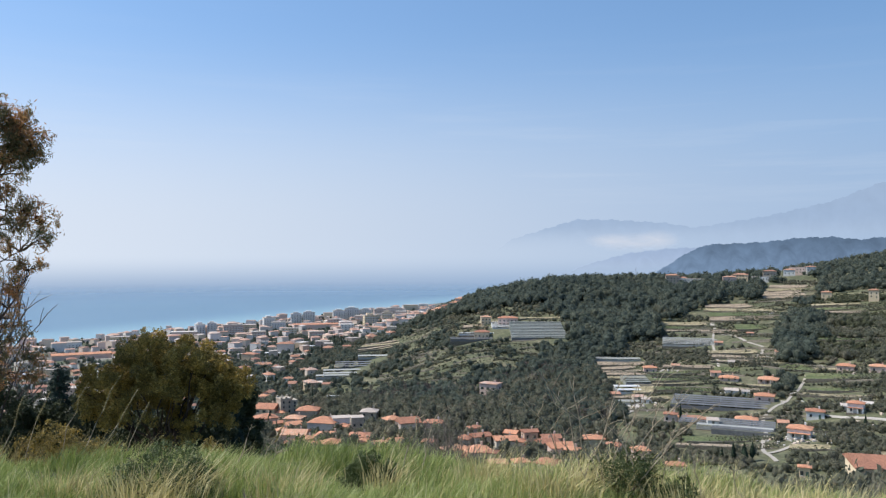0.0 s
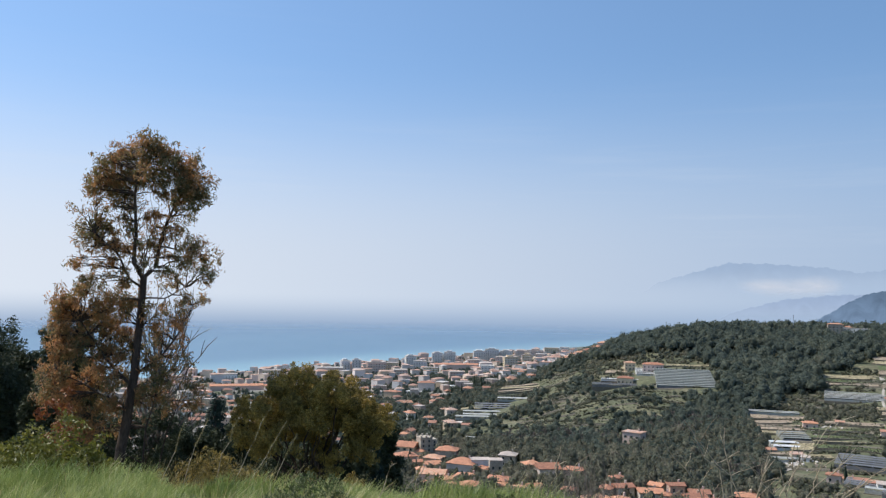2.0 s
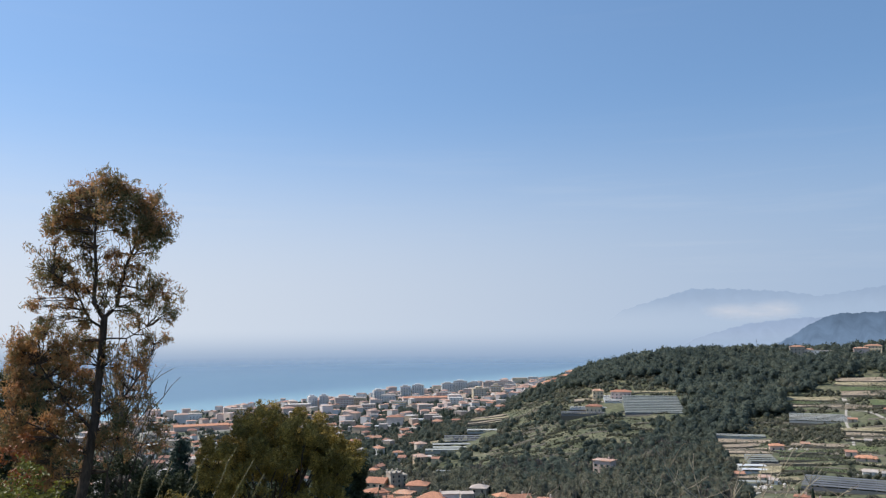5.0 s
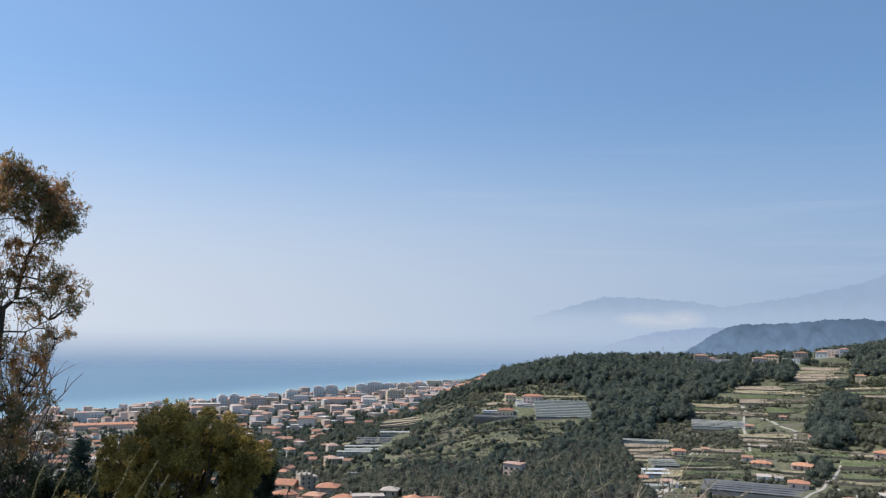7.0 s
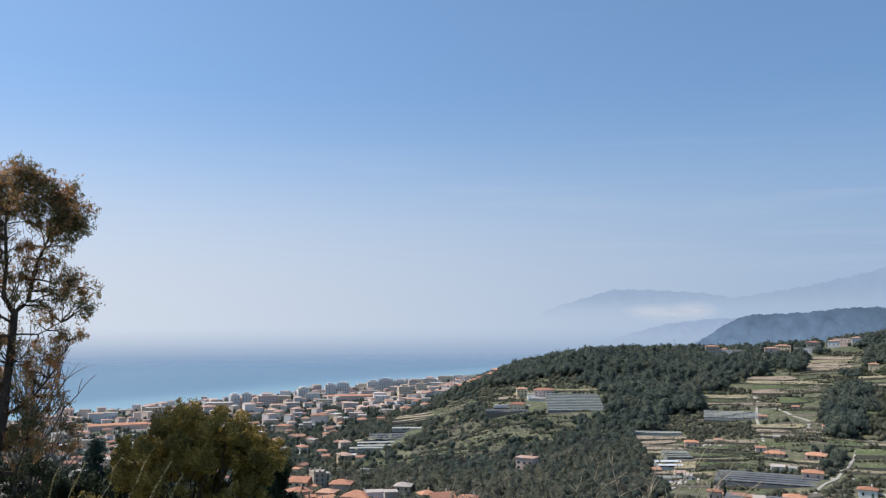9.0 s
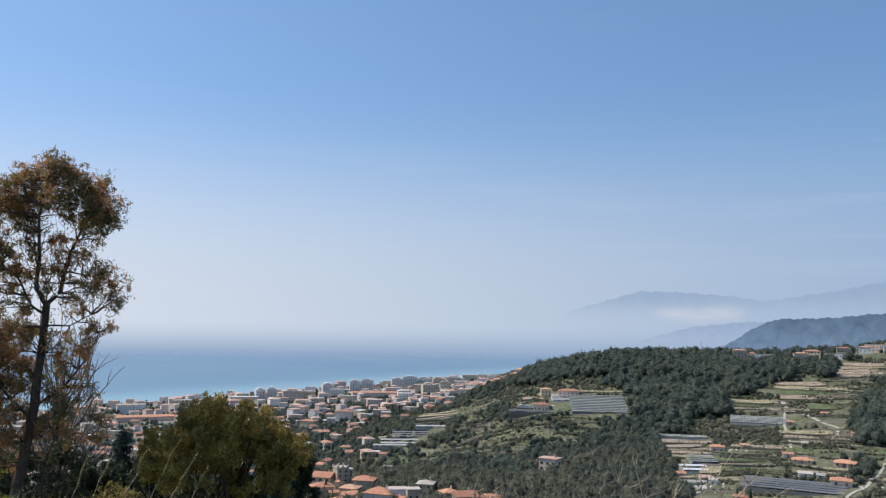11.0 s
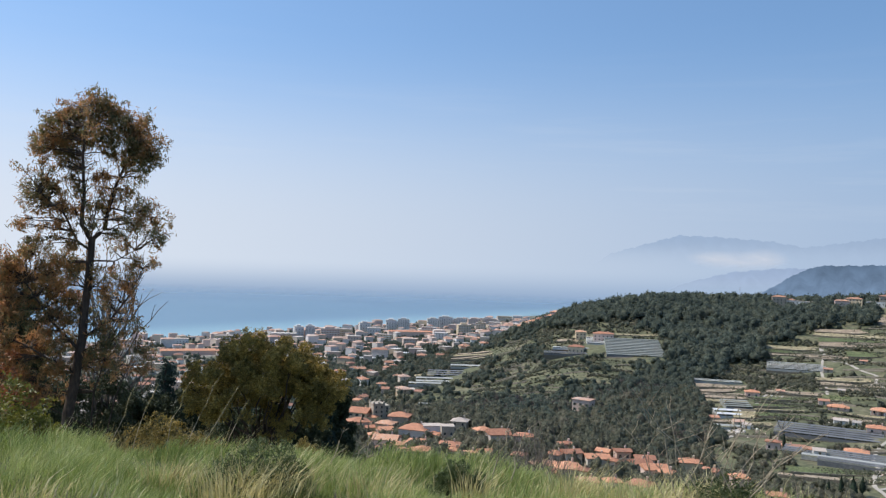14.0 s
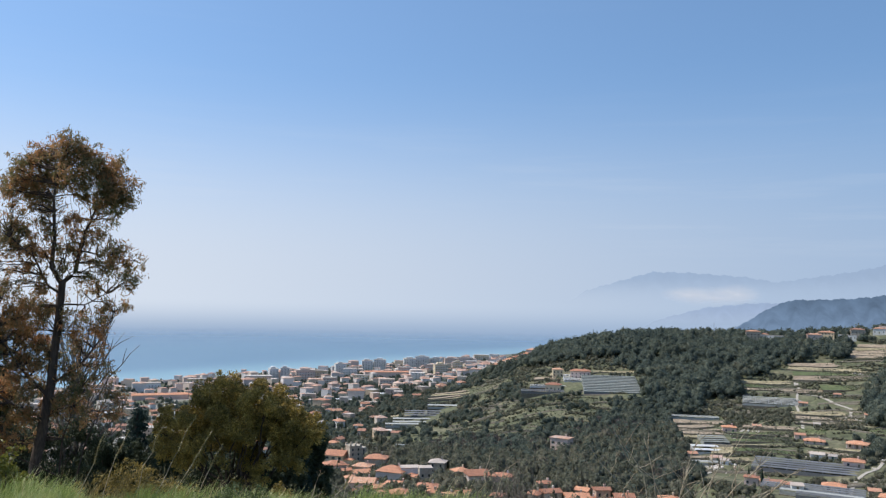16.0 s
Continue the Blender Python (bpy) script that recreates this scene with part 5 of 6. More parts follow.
# farms on the far side of the valley
FARMS = """15.86 404 7.4 5.6 5.5 -6 pink 0|16.72 420 6.5 4.9 3.0 -6 pink 0|20.74 411 11.6 8.7 3.6 0 ochre 0|22.11 511 13.0 9.0 4.0 -6 pink 1|21.86 460 11.7 8.8 4.5 0 pink 0|24.92 422 9.5 7.2 5.0 0 white 0|24.01 356 10.6 7.9 6.0 -6 white 1|27.27 424 8.4 6.3 6.5 -6 white 1|24.27 280 4.0 3.0 5.0 0 ochre 0
16.15 284 7.2 5.4 3.0 6 pink 0|26.70 544 11.5 8.7 5.0 -6 pink 0|28.54 539 11.4 8.6 5.0 0 pink 0|14.48 548 10.1 7.6 5.0 6 pink 0|3.07 769 9.8 7.3 7.0 6 ochre 0|4.64 748 18.0 9.0 7.0 0 pink 0|2.79 711 13.1 9.0 5.0 -6 ochre 0|19.64 516 13.1 9.0 2.5 0 pink 0"""
for row in FARMS.replace("\n", "|").split("|"):
    *v, wall, porch = row.split()
    az, d, w, dp, h, turn = map(float, v)
    k = 1.0 if d > 700 else 0.82  # the hillside farm is larger
    house(stand(az, d, turn), w * k, dp * k, h * (k if k == 1 else 0.72), "hip", wall, label=wall + " rendered farmhouse with an orange tiled roof", group="farmhouses on the terraces", porch=porch == "1", pitch=18)
    CLEAR.append((az, d - 5, w * 0.6, dp * 0.5 + 7))
# the near roof below the meadow
house(stand(29.6, 234, 14, 0.9), 22, 14, 6.6, "gable", "ochre", label="broad house with a low-pitched orange roof", pitch=15)
CLEAR.append((29.6, 240, 12, 14))
# houses on the ridge
RIDGE = """16.0 985 17 10 9 5 oldwall|16.7 990 10 9 5 0 white|17.4 985 24 8 4 0 white|19.7 958 16 9 6 8 pink|20.4 970 18 10 7 -6 ochre|21.6 960 20 8 4.5 0 white|22.2 985 16 11 9 4 oldwall|23.4 1015 14 9 6 0 white|23.9 1035 20 11 8 -6 pink|24.7 1050 12 9 6 8 white|25.6 840 10 8 6 0 ochre|28.3 800 9 8 8 0 ochre"""
for row in RIDGE.split("|"):
    *v, wall = row.split()
    az, d, w, dp, h, turn = map(float, v)
    house(stand(az, d, turn, 2.5), w * 0.9, dp * 0.85, h * 0.9, "flat" if w > 19 else "hip", wall, "flat" if w > 19 else "tile_town", label=wall + " house on the wooded ridge", group="houses on the ridge", pitch=16)
    CLEAR.append((az, d - 6, w * 0.6, dp * 0.5 + 12))
for az, d in ((-1.2, 1010), (-0.6, 1030), (0.2, 1000), (0.9, 985), (-0.2, 975), (1.3, 1010)):
    house(stand(az, d, rng.uniform(-20, 20)), 13, 10, 8, "hip", "pink", windows=False, label="pink house at the wooded hill's end", group="houses at the hill's end")
    CLEAR.append((az, d - 4, 8, 12))

# apartment blocks and large buildings by the shore: bearing, distance, width, depth, height, turn, wall
BLOCKS = """-16.9 1391 16 16 24 8 grey|-16.1 1395 16 14 25 0 grey|-14.7 1400 34 14 20 6 pink|-13.6 1420 24 14 17 -8 ochre|-17.9 1370 44 16 13 0 pink|-12.3 1505 20 16 24 10 white|-11.6 1470 26 14 16 -6 grey|-10.4 1610 22 16 23 4 grey|-9.5 1612 24 15 25 -4 grey
-7.4 1640 26 16 24 6 white|-6.5 1664 30 18 27 0 white|-5.5 1680 26 16 22 -6 white|-5.2 1400 24 16 22 12 ochre|-5.9 1520 20 14 17 -8 pink|-3.4 1780 34 16 18 0 pink|-2.3 1930 36 16 16 0 ochre|-4.5 1740 28 16 18 8 pink|-1.4 2010 24 16 14 0 white
-7.8 1480 22 14 15 0 pink|-10.8 1340 26 14 14 -10 ochre|-13.0 1320 24 14 12 8 pink|-22 1330 30 14 12 0 ochre|-25 1290 34 14 10 0 white|-28 1250 36 14 12 4 pink|-4.0 1560 20 14 18 0 ochre|-6.8 1290 22 13 14 0 white|-3.0 1650 24 14 16 -8 pink|-9.0 1230 24 13 12 10 pink"""
for row in BLOCKS.replace("\n", "|").split("|"):
    *v, wall = row.split()
    az, d, w, dp, h, turn = map(float, v)
    apartment(stand(az, d, turn), w * 0.95, dp, h * 0.86, wall, wall + " apartment block with rows of balconies near the shore", setback=h > 17)
    CLEAR.append((az, d - 8, w * 0.6, dp * 0.5 + 14))
for az, d in ((-33.9, 585), (-29.7, 545), (-30.9, 640)):
    house(stand(az, d, 8), 13, 9, 5, "hip", "ochre", label="ochre house with an orange roof below the trees", group="houses below the trees")
    CLEAR.append((az, d - 12, 9, 20))
house(stand(-9.0, 1440, 6), 80, 34, 9, "flat", "pink", "tile", windows=False, label="long low hall with a terracotta-coloured roof", category="building")
house(stand(-24.3, 1130, 4), 70, 18, 6, "gable", "pink", "tile", windows=False, label="long low building with a red tiled roof", category="building", pitch=12)
house(stand(-21.4, 1120, 4), 40, 16, 6, "gable", "pink", "tile", windows=False, label="long low building with a red tiled roof", category="building", pitch=12)
CLEAR += [(-9.0, 1430, 42, 30), (-24.3, 1120, 38, 22), (-21.4, 1110, 22, 20)]


# the town: repeats of a few house types over the plain
SHAPES = ((11, 9, 6, "hip", "tile"), (13, 10, 6.5, "hip", "tile"), (15, 11, 9, "hip", "tile"), (12, 10, 8.5, "flat", "flat"), (18, 12, 10, "flat", "flat"), (10, 9, 5, "gable", "tile"), (22, 12, 12, "hip", "tile"), (26, 11, 5, "flat", "flat"))


def town():
    types, far = [], []
    for k, (w, d, h, roof, tile) in enumerate(SHAPES):
        for win in (True, False):
            types.append(house(pose(0, -40 - 30 * k, 0), w, d, h, roof, "render" if k else "white", "tile_town" if tile == "tile" else tile, win, label=("flat-roofed pastel town building" if roof == "flat" else "pastel town house with a terracotta roof"), group="houses of the coastal town"))
    placed, tries = [], 0
    rough = [(c[0], c[1], c[2], c[3]) for c in CLEAR]
    used = [0] * len(types)
    while len(placed) < 640 and tries < 16000:
        tries += 1
        az = rng.uniform(-40, -0.6)
        d = math.sqrt(rng.uniform(560 ** 2, 2050 ** 2))
        x, y = d * math.sin(radians(az)), d * math.cos(radians(az))
        s = float(shore(x, y))
        if s < 28 or (az > -9.2 and d < 900) or (az > -3.5 and d < 1080) or (az > -12 and d < 640):
            continue
        gap = 24 if d < 1000 else 20
        if any((x - p) ** 2 + (y - q) ** 2 < gap ** 2 for p, q in placed) or any(abs(radians(az - a) * b) < w + 8 and abs(d - b) < t + 3 for a, b, w, t in rough):
            continue
        big = 0.1 if d < 950 else 0.6
        k = int(rng.choice([2, 3, 4, 3, 6, 7, 4] if rng.uniform() < big else [0, 1, 5, 3, 5, 0]))
        t = 2 * k + (0 if d < 850 else 1)
        m = stand(az, d, float(rng.choice([0, 0, 90, 0])) + rng.normal(12, 24))
        placed.append((x, y))
        CLEAR.append((az, d - 1, 7, 7))
        if d > 1080:
            far.append((m, k))
            continue
        if used[t]:
            copy_thing(types[t], m).scale = (rng.uniform(0.62, 1.05), rng.uniform(0.65, 1.0), rng.uniform(0.7, 1.05))
        else:
            types[t].matrix_world = m
        used[t] += 1
    # the far rows of houses
    walls, roofs = bmesh.new(), bmesh.new()
    for m, k in far:
        w, d, h, roof, tile = SHAPES[k]
        w, d, h = w * rng.uniform(0.55, 1.1), d * rng.uniform(0.6, 1.1), h * rng.uniform(0.6, 1.25)
        one = box(-w / 2, -d / 2, -5, w / 2, d / 2, h)
        top = roof_bm(w, d, h + 0.01, 20, 0.5, roof == "hip") if roof != "flat" else box(-w / 2 - 0.2, -d / 2 - 0.2, h + 0.01, w / 2 + 0.2, d / 2 + 0.2, h + 0.5)
        for bm, into in ((one, walls), (top, roofs)):
            bm.transform(m)
            tmp = bpy.data.meshes.new("tmp")
            bm.to_mesh(tmp)
            bm.free()
            into.from_mesh(tmp)
            bpy.data.meshes.remove(tmp)
    tagged(part("far_town_walls", walls, MAT["render_hazed"]), "pastel walls of the far coastal town", "town", kind="stuff")
    tagged(part("far_town_roofs", roofs, MAT["tile_hazed"]), "terracotta and pale roofs of the far coastal town", "town", kind="stuff")
    for t, n in zip(types, used):
        if not n:
            for o in (*t.children_recursive, t):
                bpy.data.objects.remove(o)


town()


# ---- greenhouses, fields, lanes ----
def greenhouse(az, d, w, dp, bays, cover, label, turn=0.0, slope=0.0, h=1.5, open_side=False, stepped=False):
    """Spans side by side, one behind the other up the slope, each with a low gable of film on posts."""
    root = thing("greenhouse", stand(az, d, turn, 0.6), label, "greenhouse", "greenhouses in the valley")
    b = dp / bays
    for k in range(bays):
        y0, z0 = -dp / 2 + k * b, (k + 0.5 - bays / 2) * b * slope
        bm = bmesh.new()
        g = 0.02 * b
        pts = [(y0 + g / 2, z0 + h), (y0 + b / 2, z0 + h + min(0.2, b * 0.06)), (y0 + b - g / 2, z0 + h)]
        rows = [[bm.verts.new((x, y, z + t)) for x in (-w / 2, w / 2)] for t in (0, -0.08) for y, z in pts]
        for i in (0, 1, 3, 4):
            bm.faces.new((rows[i][0], rows[i][1], rows[i + 1][1], rows[i + 1][0]))
        part("roof_span", bm, MAT[cover], root)
        if stepped:
            part("span_front", box(-w / 2 + 0.02, y0 + g / 2 - 0.05, z0 + h - 0.75, w / 2 - 0.02, y0 + g / 2 + 0.02, z0 + h - 0.1), MAT["film_dull"], root)
        if not open_side or k == bays - 1:
            part("end_wall", box(-w / 2 + 0.05, y0 + g, z0 - 4, -w / 2 + 0.15, y0 + b - g, z0 + h - 0.1), MAT[cover], root)
        n = max(2, int(w / 8))
        for q in range(n + 1):
            x = -w / 2 + 0.2 + q * (w - 0.4) / n
            part("post", box(x - 0.07, y0 + g - 0.1, z0 - 5, x + 0.07, y0 + g + 0.05, z0 + h - 0.09), MAT["steel"], root)
    part("side_wall", box(-w / 2, -dp / 2 - 0.06, -0.5 - dp / 2 * slope, w / 2, -dp / 2, h * 0.75 - dp / 2 * slope), MAT["net" if cover in ("net", "film_dull") else cover], root)
    part("retaining_wall", box(-w / 2 - 0.4, -dp / 2 - 0.5, -9, w / 2 + 0.4, -dp / 2 + 0.4, -0.51 - dp / 2 * slope), MAT["stone"], root)
    CLEAR.append((az, d - 5, w / 2 + 2, dp / 2 + 9))


greenhouse(-7.3, 668, 40, 8, 1, "film", "long pale film greenhouse on the slope", 2, 0.16, 1.8)
greenhouse(-6.9, 684, 38, 17, 2, "film", "pair of pale film greenhouses on the slope", 2, 0.16, 1.8)
greenhouse(-5.9, 712, 44, 20, 3, "net", "dark shade-net tunnels on the slope", 2, 0.14)
greenhouse(-4.8, 732, 32, 10, 1, "film", "pale film greenhouse on the slope", 2, 0.14, 1.8)
greenhouse(6.7, 708, 47, 68, 11, "film_dull", "large grey greenhouse stepping up the hillside", 4, 0.125, stepped=True)
greenhouse(2.5, 702, 48, 9, 3, "net", "low dark shade frames along the terrace", 3, 0.1)
greenhouse(2.9, 716, 44, 4, 1, "film_white", "white film tunnel along the terrace", 3, 0.1)
greenhouse(4.1, 745, 16, 26, 5, "film_white", "small white film greenhouse beside the farm", 3, 0.13)
greenhouse(17.7, 654, 54, 24, 6, "film", "long grey film greenhouse across the terraces", 2, 0.12)
greenhouse(13.0, 486, 15, 14, 2, "film_white", "white film greenhouse near the stream", 14, 0.14)
greenhouse(13.5, 503, 15, 16, 4, "film_dull", "grey film greenhouse near the stream", 14, 0.12)
greenhouse(12.3, 598, 32, 7, 2, "film", "pale film tunnels on the upper terrace", 4, 0.08)
greenhouse(19.1, 450, 49, 22, 5, "net", "long dark shade-net greenhouse", -3, 0.08, 1.8, True)
greenhouse(19.5, 397, 42, 13, 4, "net", "dark shade-net greenhouse beside the lane", -4, 0.06, 1.6, True)
greenhouse(20.0, 377, 32, 4, 1, "film", "grey film tunnel beside the lane", -4, 0.05)
greenhouse(20.4, 368, 24, 5, 2, "net", "low shade-net tunnels beside the lane", -4, 0.05, 2.2)
greenhouse(12.6, 452, 20, 5, 2, "film", "low grey tunnels near the stream", 10, 0.05, 1.8)
greenhouse(-6.6, 545, 32, 2.5, 1, "film", "pale low tunnel at the slope's foot", -12, 0.0, 1.2)
for az, d, w in ((-27.0, 980, 24), (-19.0, 1010, 30), (-12.2, 1040, 46), (-8.5, 1050, 40), (-22.5, 930, 26)):
    greenhouse(az, d, w, 12, 3, "film_white", "white-roofed nursery shed on the plain", 4)


def field(az, d, w, dp, material, label, turn=0.0, wall=True, rows=0):
    """A tilled terrace that follows the ground, with a dry-stone wall along its lower edge."""
    m = stand(az, d, turn)
    root = thing("terrace_field", m, label, "field", "terraced fields")
    nx, ny = max(4, int(w / 4)), max(3, int(dp / 2))
    X, Y = np.meshgrid(np.linspace(-w / 2, w / 2, nx), np.linspace(-dp / 2, dp / 2, ny), indexing="ij")
    X = X + 0.6 * np.sin(Y * 0.9 + az)
    R = np.array(m.to_3x3())
    wx, wy = m.translation.x + R[0, 0] * X + R[0, 1] * Y, m.translation.y + R[1, 0] * X + R[1, 1] * Y
    Z = ground(wx, wy) - m.translation.z
    Z = 0.4 * Z + 0.6 * Z.mean(0, keepdims=True)
    Z = Z + 0.7 + 0.12 * np.sin(Y * 2.1)
    V = np.stack([X, Y, Z], -1).reshape(-1, 3)
    i = (np.arange(nx - 1)[:, None] * ny + np.arange(ny - 1)[None]).ravel()
    hang("soil", mesh("soil", V, np.stack([i, i + ny, i + ny + 1, i + 1], 1), MAT[material]), root)
    if wall:
        bm = bmesh.new()
        for k in range(nx - 1):
            x0, x1, z0, z1 = X[k, 0], X[k + 1, 0], Z[k, 0], Z[k + 1, 0]
            vs = [bm.verts.new(p) for p in ((x0, -dp / 2 - 0.5, z0 - 2.6), (x1, -dp / 2 - 0.5, z1 - 2.6), (x1, -dp / 2 - 0.3, z1 + 0.3), (x0, -dp / 2 - 0.3, z0 + 0.3), (x0, -dp / 2 + 0.2, z0 + 0.3), (x1, -dp / 2 + 0.2, z1 + 0.3))]
            bm.faces.new(vs[:4])
            bm.faces.new((vs[3], vs[2], vs[5], vs[4]))
        part("retaining_wall", bm, MAT["stone"], root)
    for k in range(rows):
        y = -dp / 2 + (k + 0.5) * dp / rows
        n = max(6, int(w / 1.3))
        xs = np.linspace(-w / 2 + 1, w / 2 - 1, n) + rng.normal(0, 0.2, n)
        zz = ground(m.translation.x + R[0, 0] * xs + R[0, 1] * y, m.translation.y + R[1, 0] * xs + R[1, 1] * y) - m.translation.z + 0.6
        P = np.stack([xs, np.full(n, y), zz], 1)
        V, F = quads(np.repeat(P, 4, 0) + rng.normal(0, 0.3, (4 * n, 3)), rand_dirs(4 * n) * 0.5, rand_dirs(4 * n) * 0.5)
        hang("crop_row", mesh("crop_row", V, F, MAT["scrub"]), root)
    # weeds and low bushes along the wall and over the plot
    n = int(w * dp / (9 if material == "green_field" else 22)) + int(w)
    xs = rng.uniform(-w / 2, w / 2, n)
    ys = np.where(np.arange(n) < w, -dp / 2 + rng.normal(0.3, 0.5, n), rng.uniform(-dp / 2, dp / 2, n))
    zz = ground(m.translation.x + R[0, 0] * xs + R[0, 1] * ys, m.translation.y + R[1, 0] * xs + R[1, 1] * ys) - m.translation.z + 0.75
    P = np.repeat(np.stack([xs, ys, zz], 1), 5, 0)
    V, F = quads(P + rng.normal(0, 0.35, P.shape), rand_dirs(5 * n) * 0.4, rand_dirs(5 * n) * 0.35)
    hang("weeds", mesh("weeds", V, F, MAT["olive_scrub"]), root)
    CLEAR.append((az, d - 4, w / 2 + 1, dp / 2 + 6))


FIELDS = """-3.5 800 70 10 straw_field 0|-3.5 816 72 11 soil 0|-3.5 833 70 11 straw_field 0|-3.4 850 64 10 soil 0|-3.9 782 60 9 green_field 3|-7.9 760 22 40 straw_field 0
12.6 556 31 11 soil 0|12.5 570 33 12 soil 0|12.5 584 33 12 soil 0|12.8 543 28 12 soil 0|12.7 528 28 12 soil 0|12.9 514 24 9 straw_field 0|16.6 494 33 5 straw_field 0|16.5 506 34 8 green_field 4|16.5 522 36 9 green_field 4|16.4 540 38 10 green_field 3|17.4 558 40 10 soil 0|16.6 480 32 8 green_field 3
16.7 702 46 16 soil 0|16.9 722 44 14 green_field 4|17.0 742 46 14 straw_field 0|19.5 700 24 20 soil 0|21.5 715 36 20 green_field 5|20.4 612 44 12 straw_field 0|20.6 596 42 10 soil 4|20.5 580 42 9 soil 4
20.7 757 60 19 soil 4|20.7 778 62 19 green_field 3|20.4 800 64 18 straw_field 0|20.2 820 60 15 soil 0|23.3 880 48 13 soil 0|23.4 894 48 13 soil 0|23.5 908 48 13 straw_field 0|23.6 922 46 13 soil 0|23.3 866 46 13 soil 2
19.5 352 34 12 green_field 5|20.3 336 30 9 soil 3|18.4 338 26 7 soil 0|14.4 482 18 14 straw_field 0|13.2 466 20 7 soil 0|14.8 462 16 10 straw_field 0|19.5 545 16 14 green_field 3|20.8 500 34 7 straw_field 0|20.4 484 20 6 soil 0
26.4 520 38 16 green_field 2|27.0 548 40 12 straw_field 0|26.0 470 30 8 straw_field 0|26.6 485 36 8 green_field 3|26.8 640 60 8 green_field 3|27.0 760 60 8 soil 3|26.6 775 60 8 green_field 3|26.8 792 58 8 straw_field 0|23.8 556 20 26 green_field 0
-12.4 600 26 30 straw_field 0|3.5 775 26 12 straw_field 0|2.4 765 26 14 soil 0|7.0 775 40 8 straw_field 0|25.6 372 16 8 straw_field 0|24.6 330 14 8 straw_field 0"""
NAMES = {"soil": "bare tilled terrace edged by a dry-stone wall", "straw_field": "dry straw-coloured terrace edged by a dry-stone wall", "green_field": "green planted terrace edged by a dry-stone wall"}
for row in FIELDS.replace("\n", "|").split("|"):
    az, d, w, dp, kind, rows = row.split()
    field(float(az), float(d), float(w), float(dp), kind, NAMES[kind], rng.normal(3, 6), True, int(rows))


def lane(points, width, label, name="lane"):
    """A pale lane draped over the ground along bearings and distances."""
    P = np.array([spot(a, d)[:2] for a, d in points])
    t = np.concatenate([[0], np.cumsum(np.linalg.norm(np.diff(P, axis=0), axis=1))])
    s = np.arange(0, t[-1], 3.0)
    Q = np.stack([np.interp(s, t, P[:, 0]), np.interp(s, t, P[:, 1])], 1)
    for n in range(6):
        Q[1:-1] = (Q[:-2] + 2 * Q[1:-1] + Q[2:]) / 4
    T = np.gradient(Q, axis=0)
    N = np.stack([T[:, 1], -T[:, 0]], 1) / (np.linalg.norm(T, axis=1)[:, None] + 1e-9)
    V = []
    for k in np.linspace(-0.5, 0.5, 4):
        R = Q + N * width * 0.72 * k
        V.append(np.stack([R[:, 0], R[:, 1], ground(R[:, 0], R[:, 1]) + 0.3], 1))
    V = np.stack(V, 1)
    n = len(Q)
    i = (np.arange(n - 1)[:, None] * 4 + np.arange(3)[None]).ravel()
    ob = new(name, mesh(name, V.reshape(-1, 3), np.stack([i, i + 1, i + 5, i + 4], 1), MAT["lane"], True))
    tagged(ob, label, "lane", kind="structure")
    for x, y in Q[::2]:
        CLEAR.append((math.degrees(math.atan2(x, y)), math.hypot(x, y) - 2, width * 0.5 + 1, 12))


lane([(22.6, 305), (21.8, 322), (21.7, 340), (22.0, 368), (21.6, 400), (21.9, 430), (22.9, 450), (23.3, 460), (24.0, 492), (24.4, 530)], 2.3, "pale farm lane climbing between greenhouses")
lane([(21.9, 318), (23.0, 330), (24.0, 338)], 3.0, "pale farm track beside the lane")
lane([(20.6, 590), (21.2, 598), (22.2, 580), (22.6, 592), (21.6, 604), (21.9, 630), (20.9, 640), (19.0, 690), (18.6, 740)], 3.0, "pale winding farm lane on the terraces")
lane([(13.0, 425), (13.7, 448), (14.6, 480), (14.9, 500), (14.6, 535), (15.5, 555)], 3.0, "pale farm lane past the farmhouse")
lane([(19.0, 545), (18.9, 600), (18.6, 640), (18.7, 700), (18.5, 745)], 2.4, "narrow pale track between the terraces")
lane([(23.3, 640), (23.5, 700), (23.2, 760), (23.4, 800)], 2.4, "narrow pale track beside the grove")
lane([(25.2, 575), (25.6, 560), (27.2, 556), (29, 562)], 3.5, "pale lane in front of the terrace houses")
lane([(24.6, 430), (26.2, 418), (28.5, 410), (31, 400)], 4.0, "grey valley road behind the farmhouses")
lane([(-12.6, 415), (-11.6, 400), (-10.6, 385), (-8, 360)], 4.5, "pale road along the hamlet")
lane([(-9.2, 590), (-8.0, 570), (-6.2, 555)], 4.0, "pale road at the slope's foot")


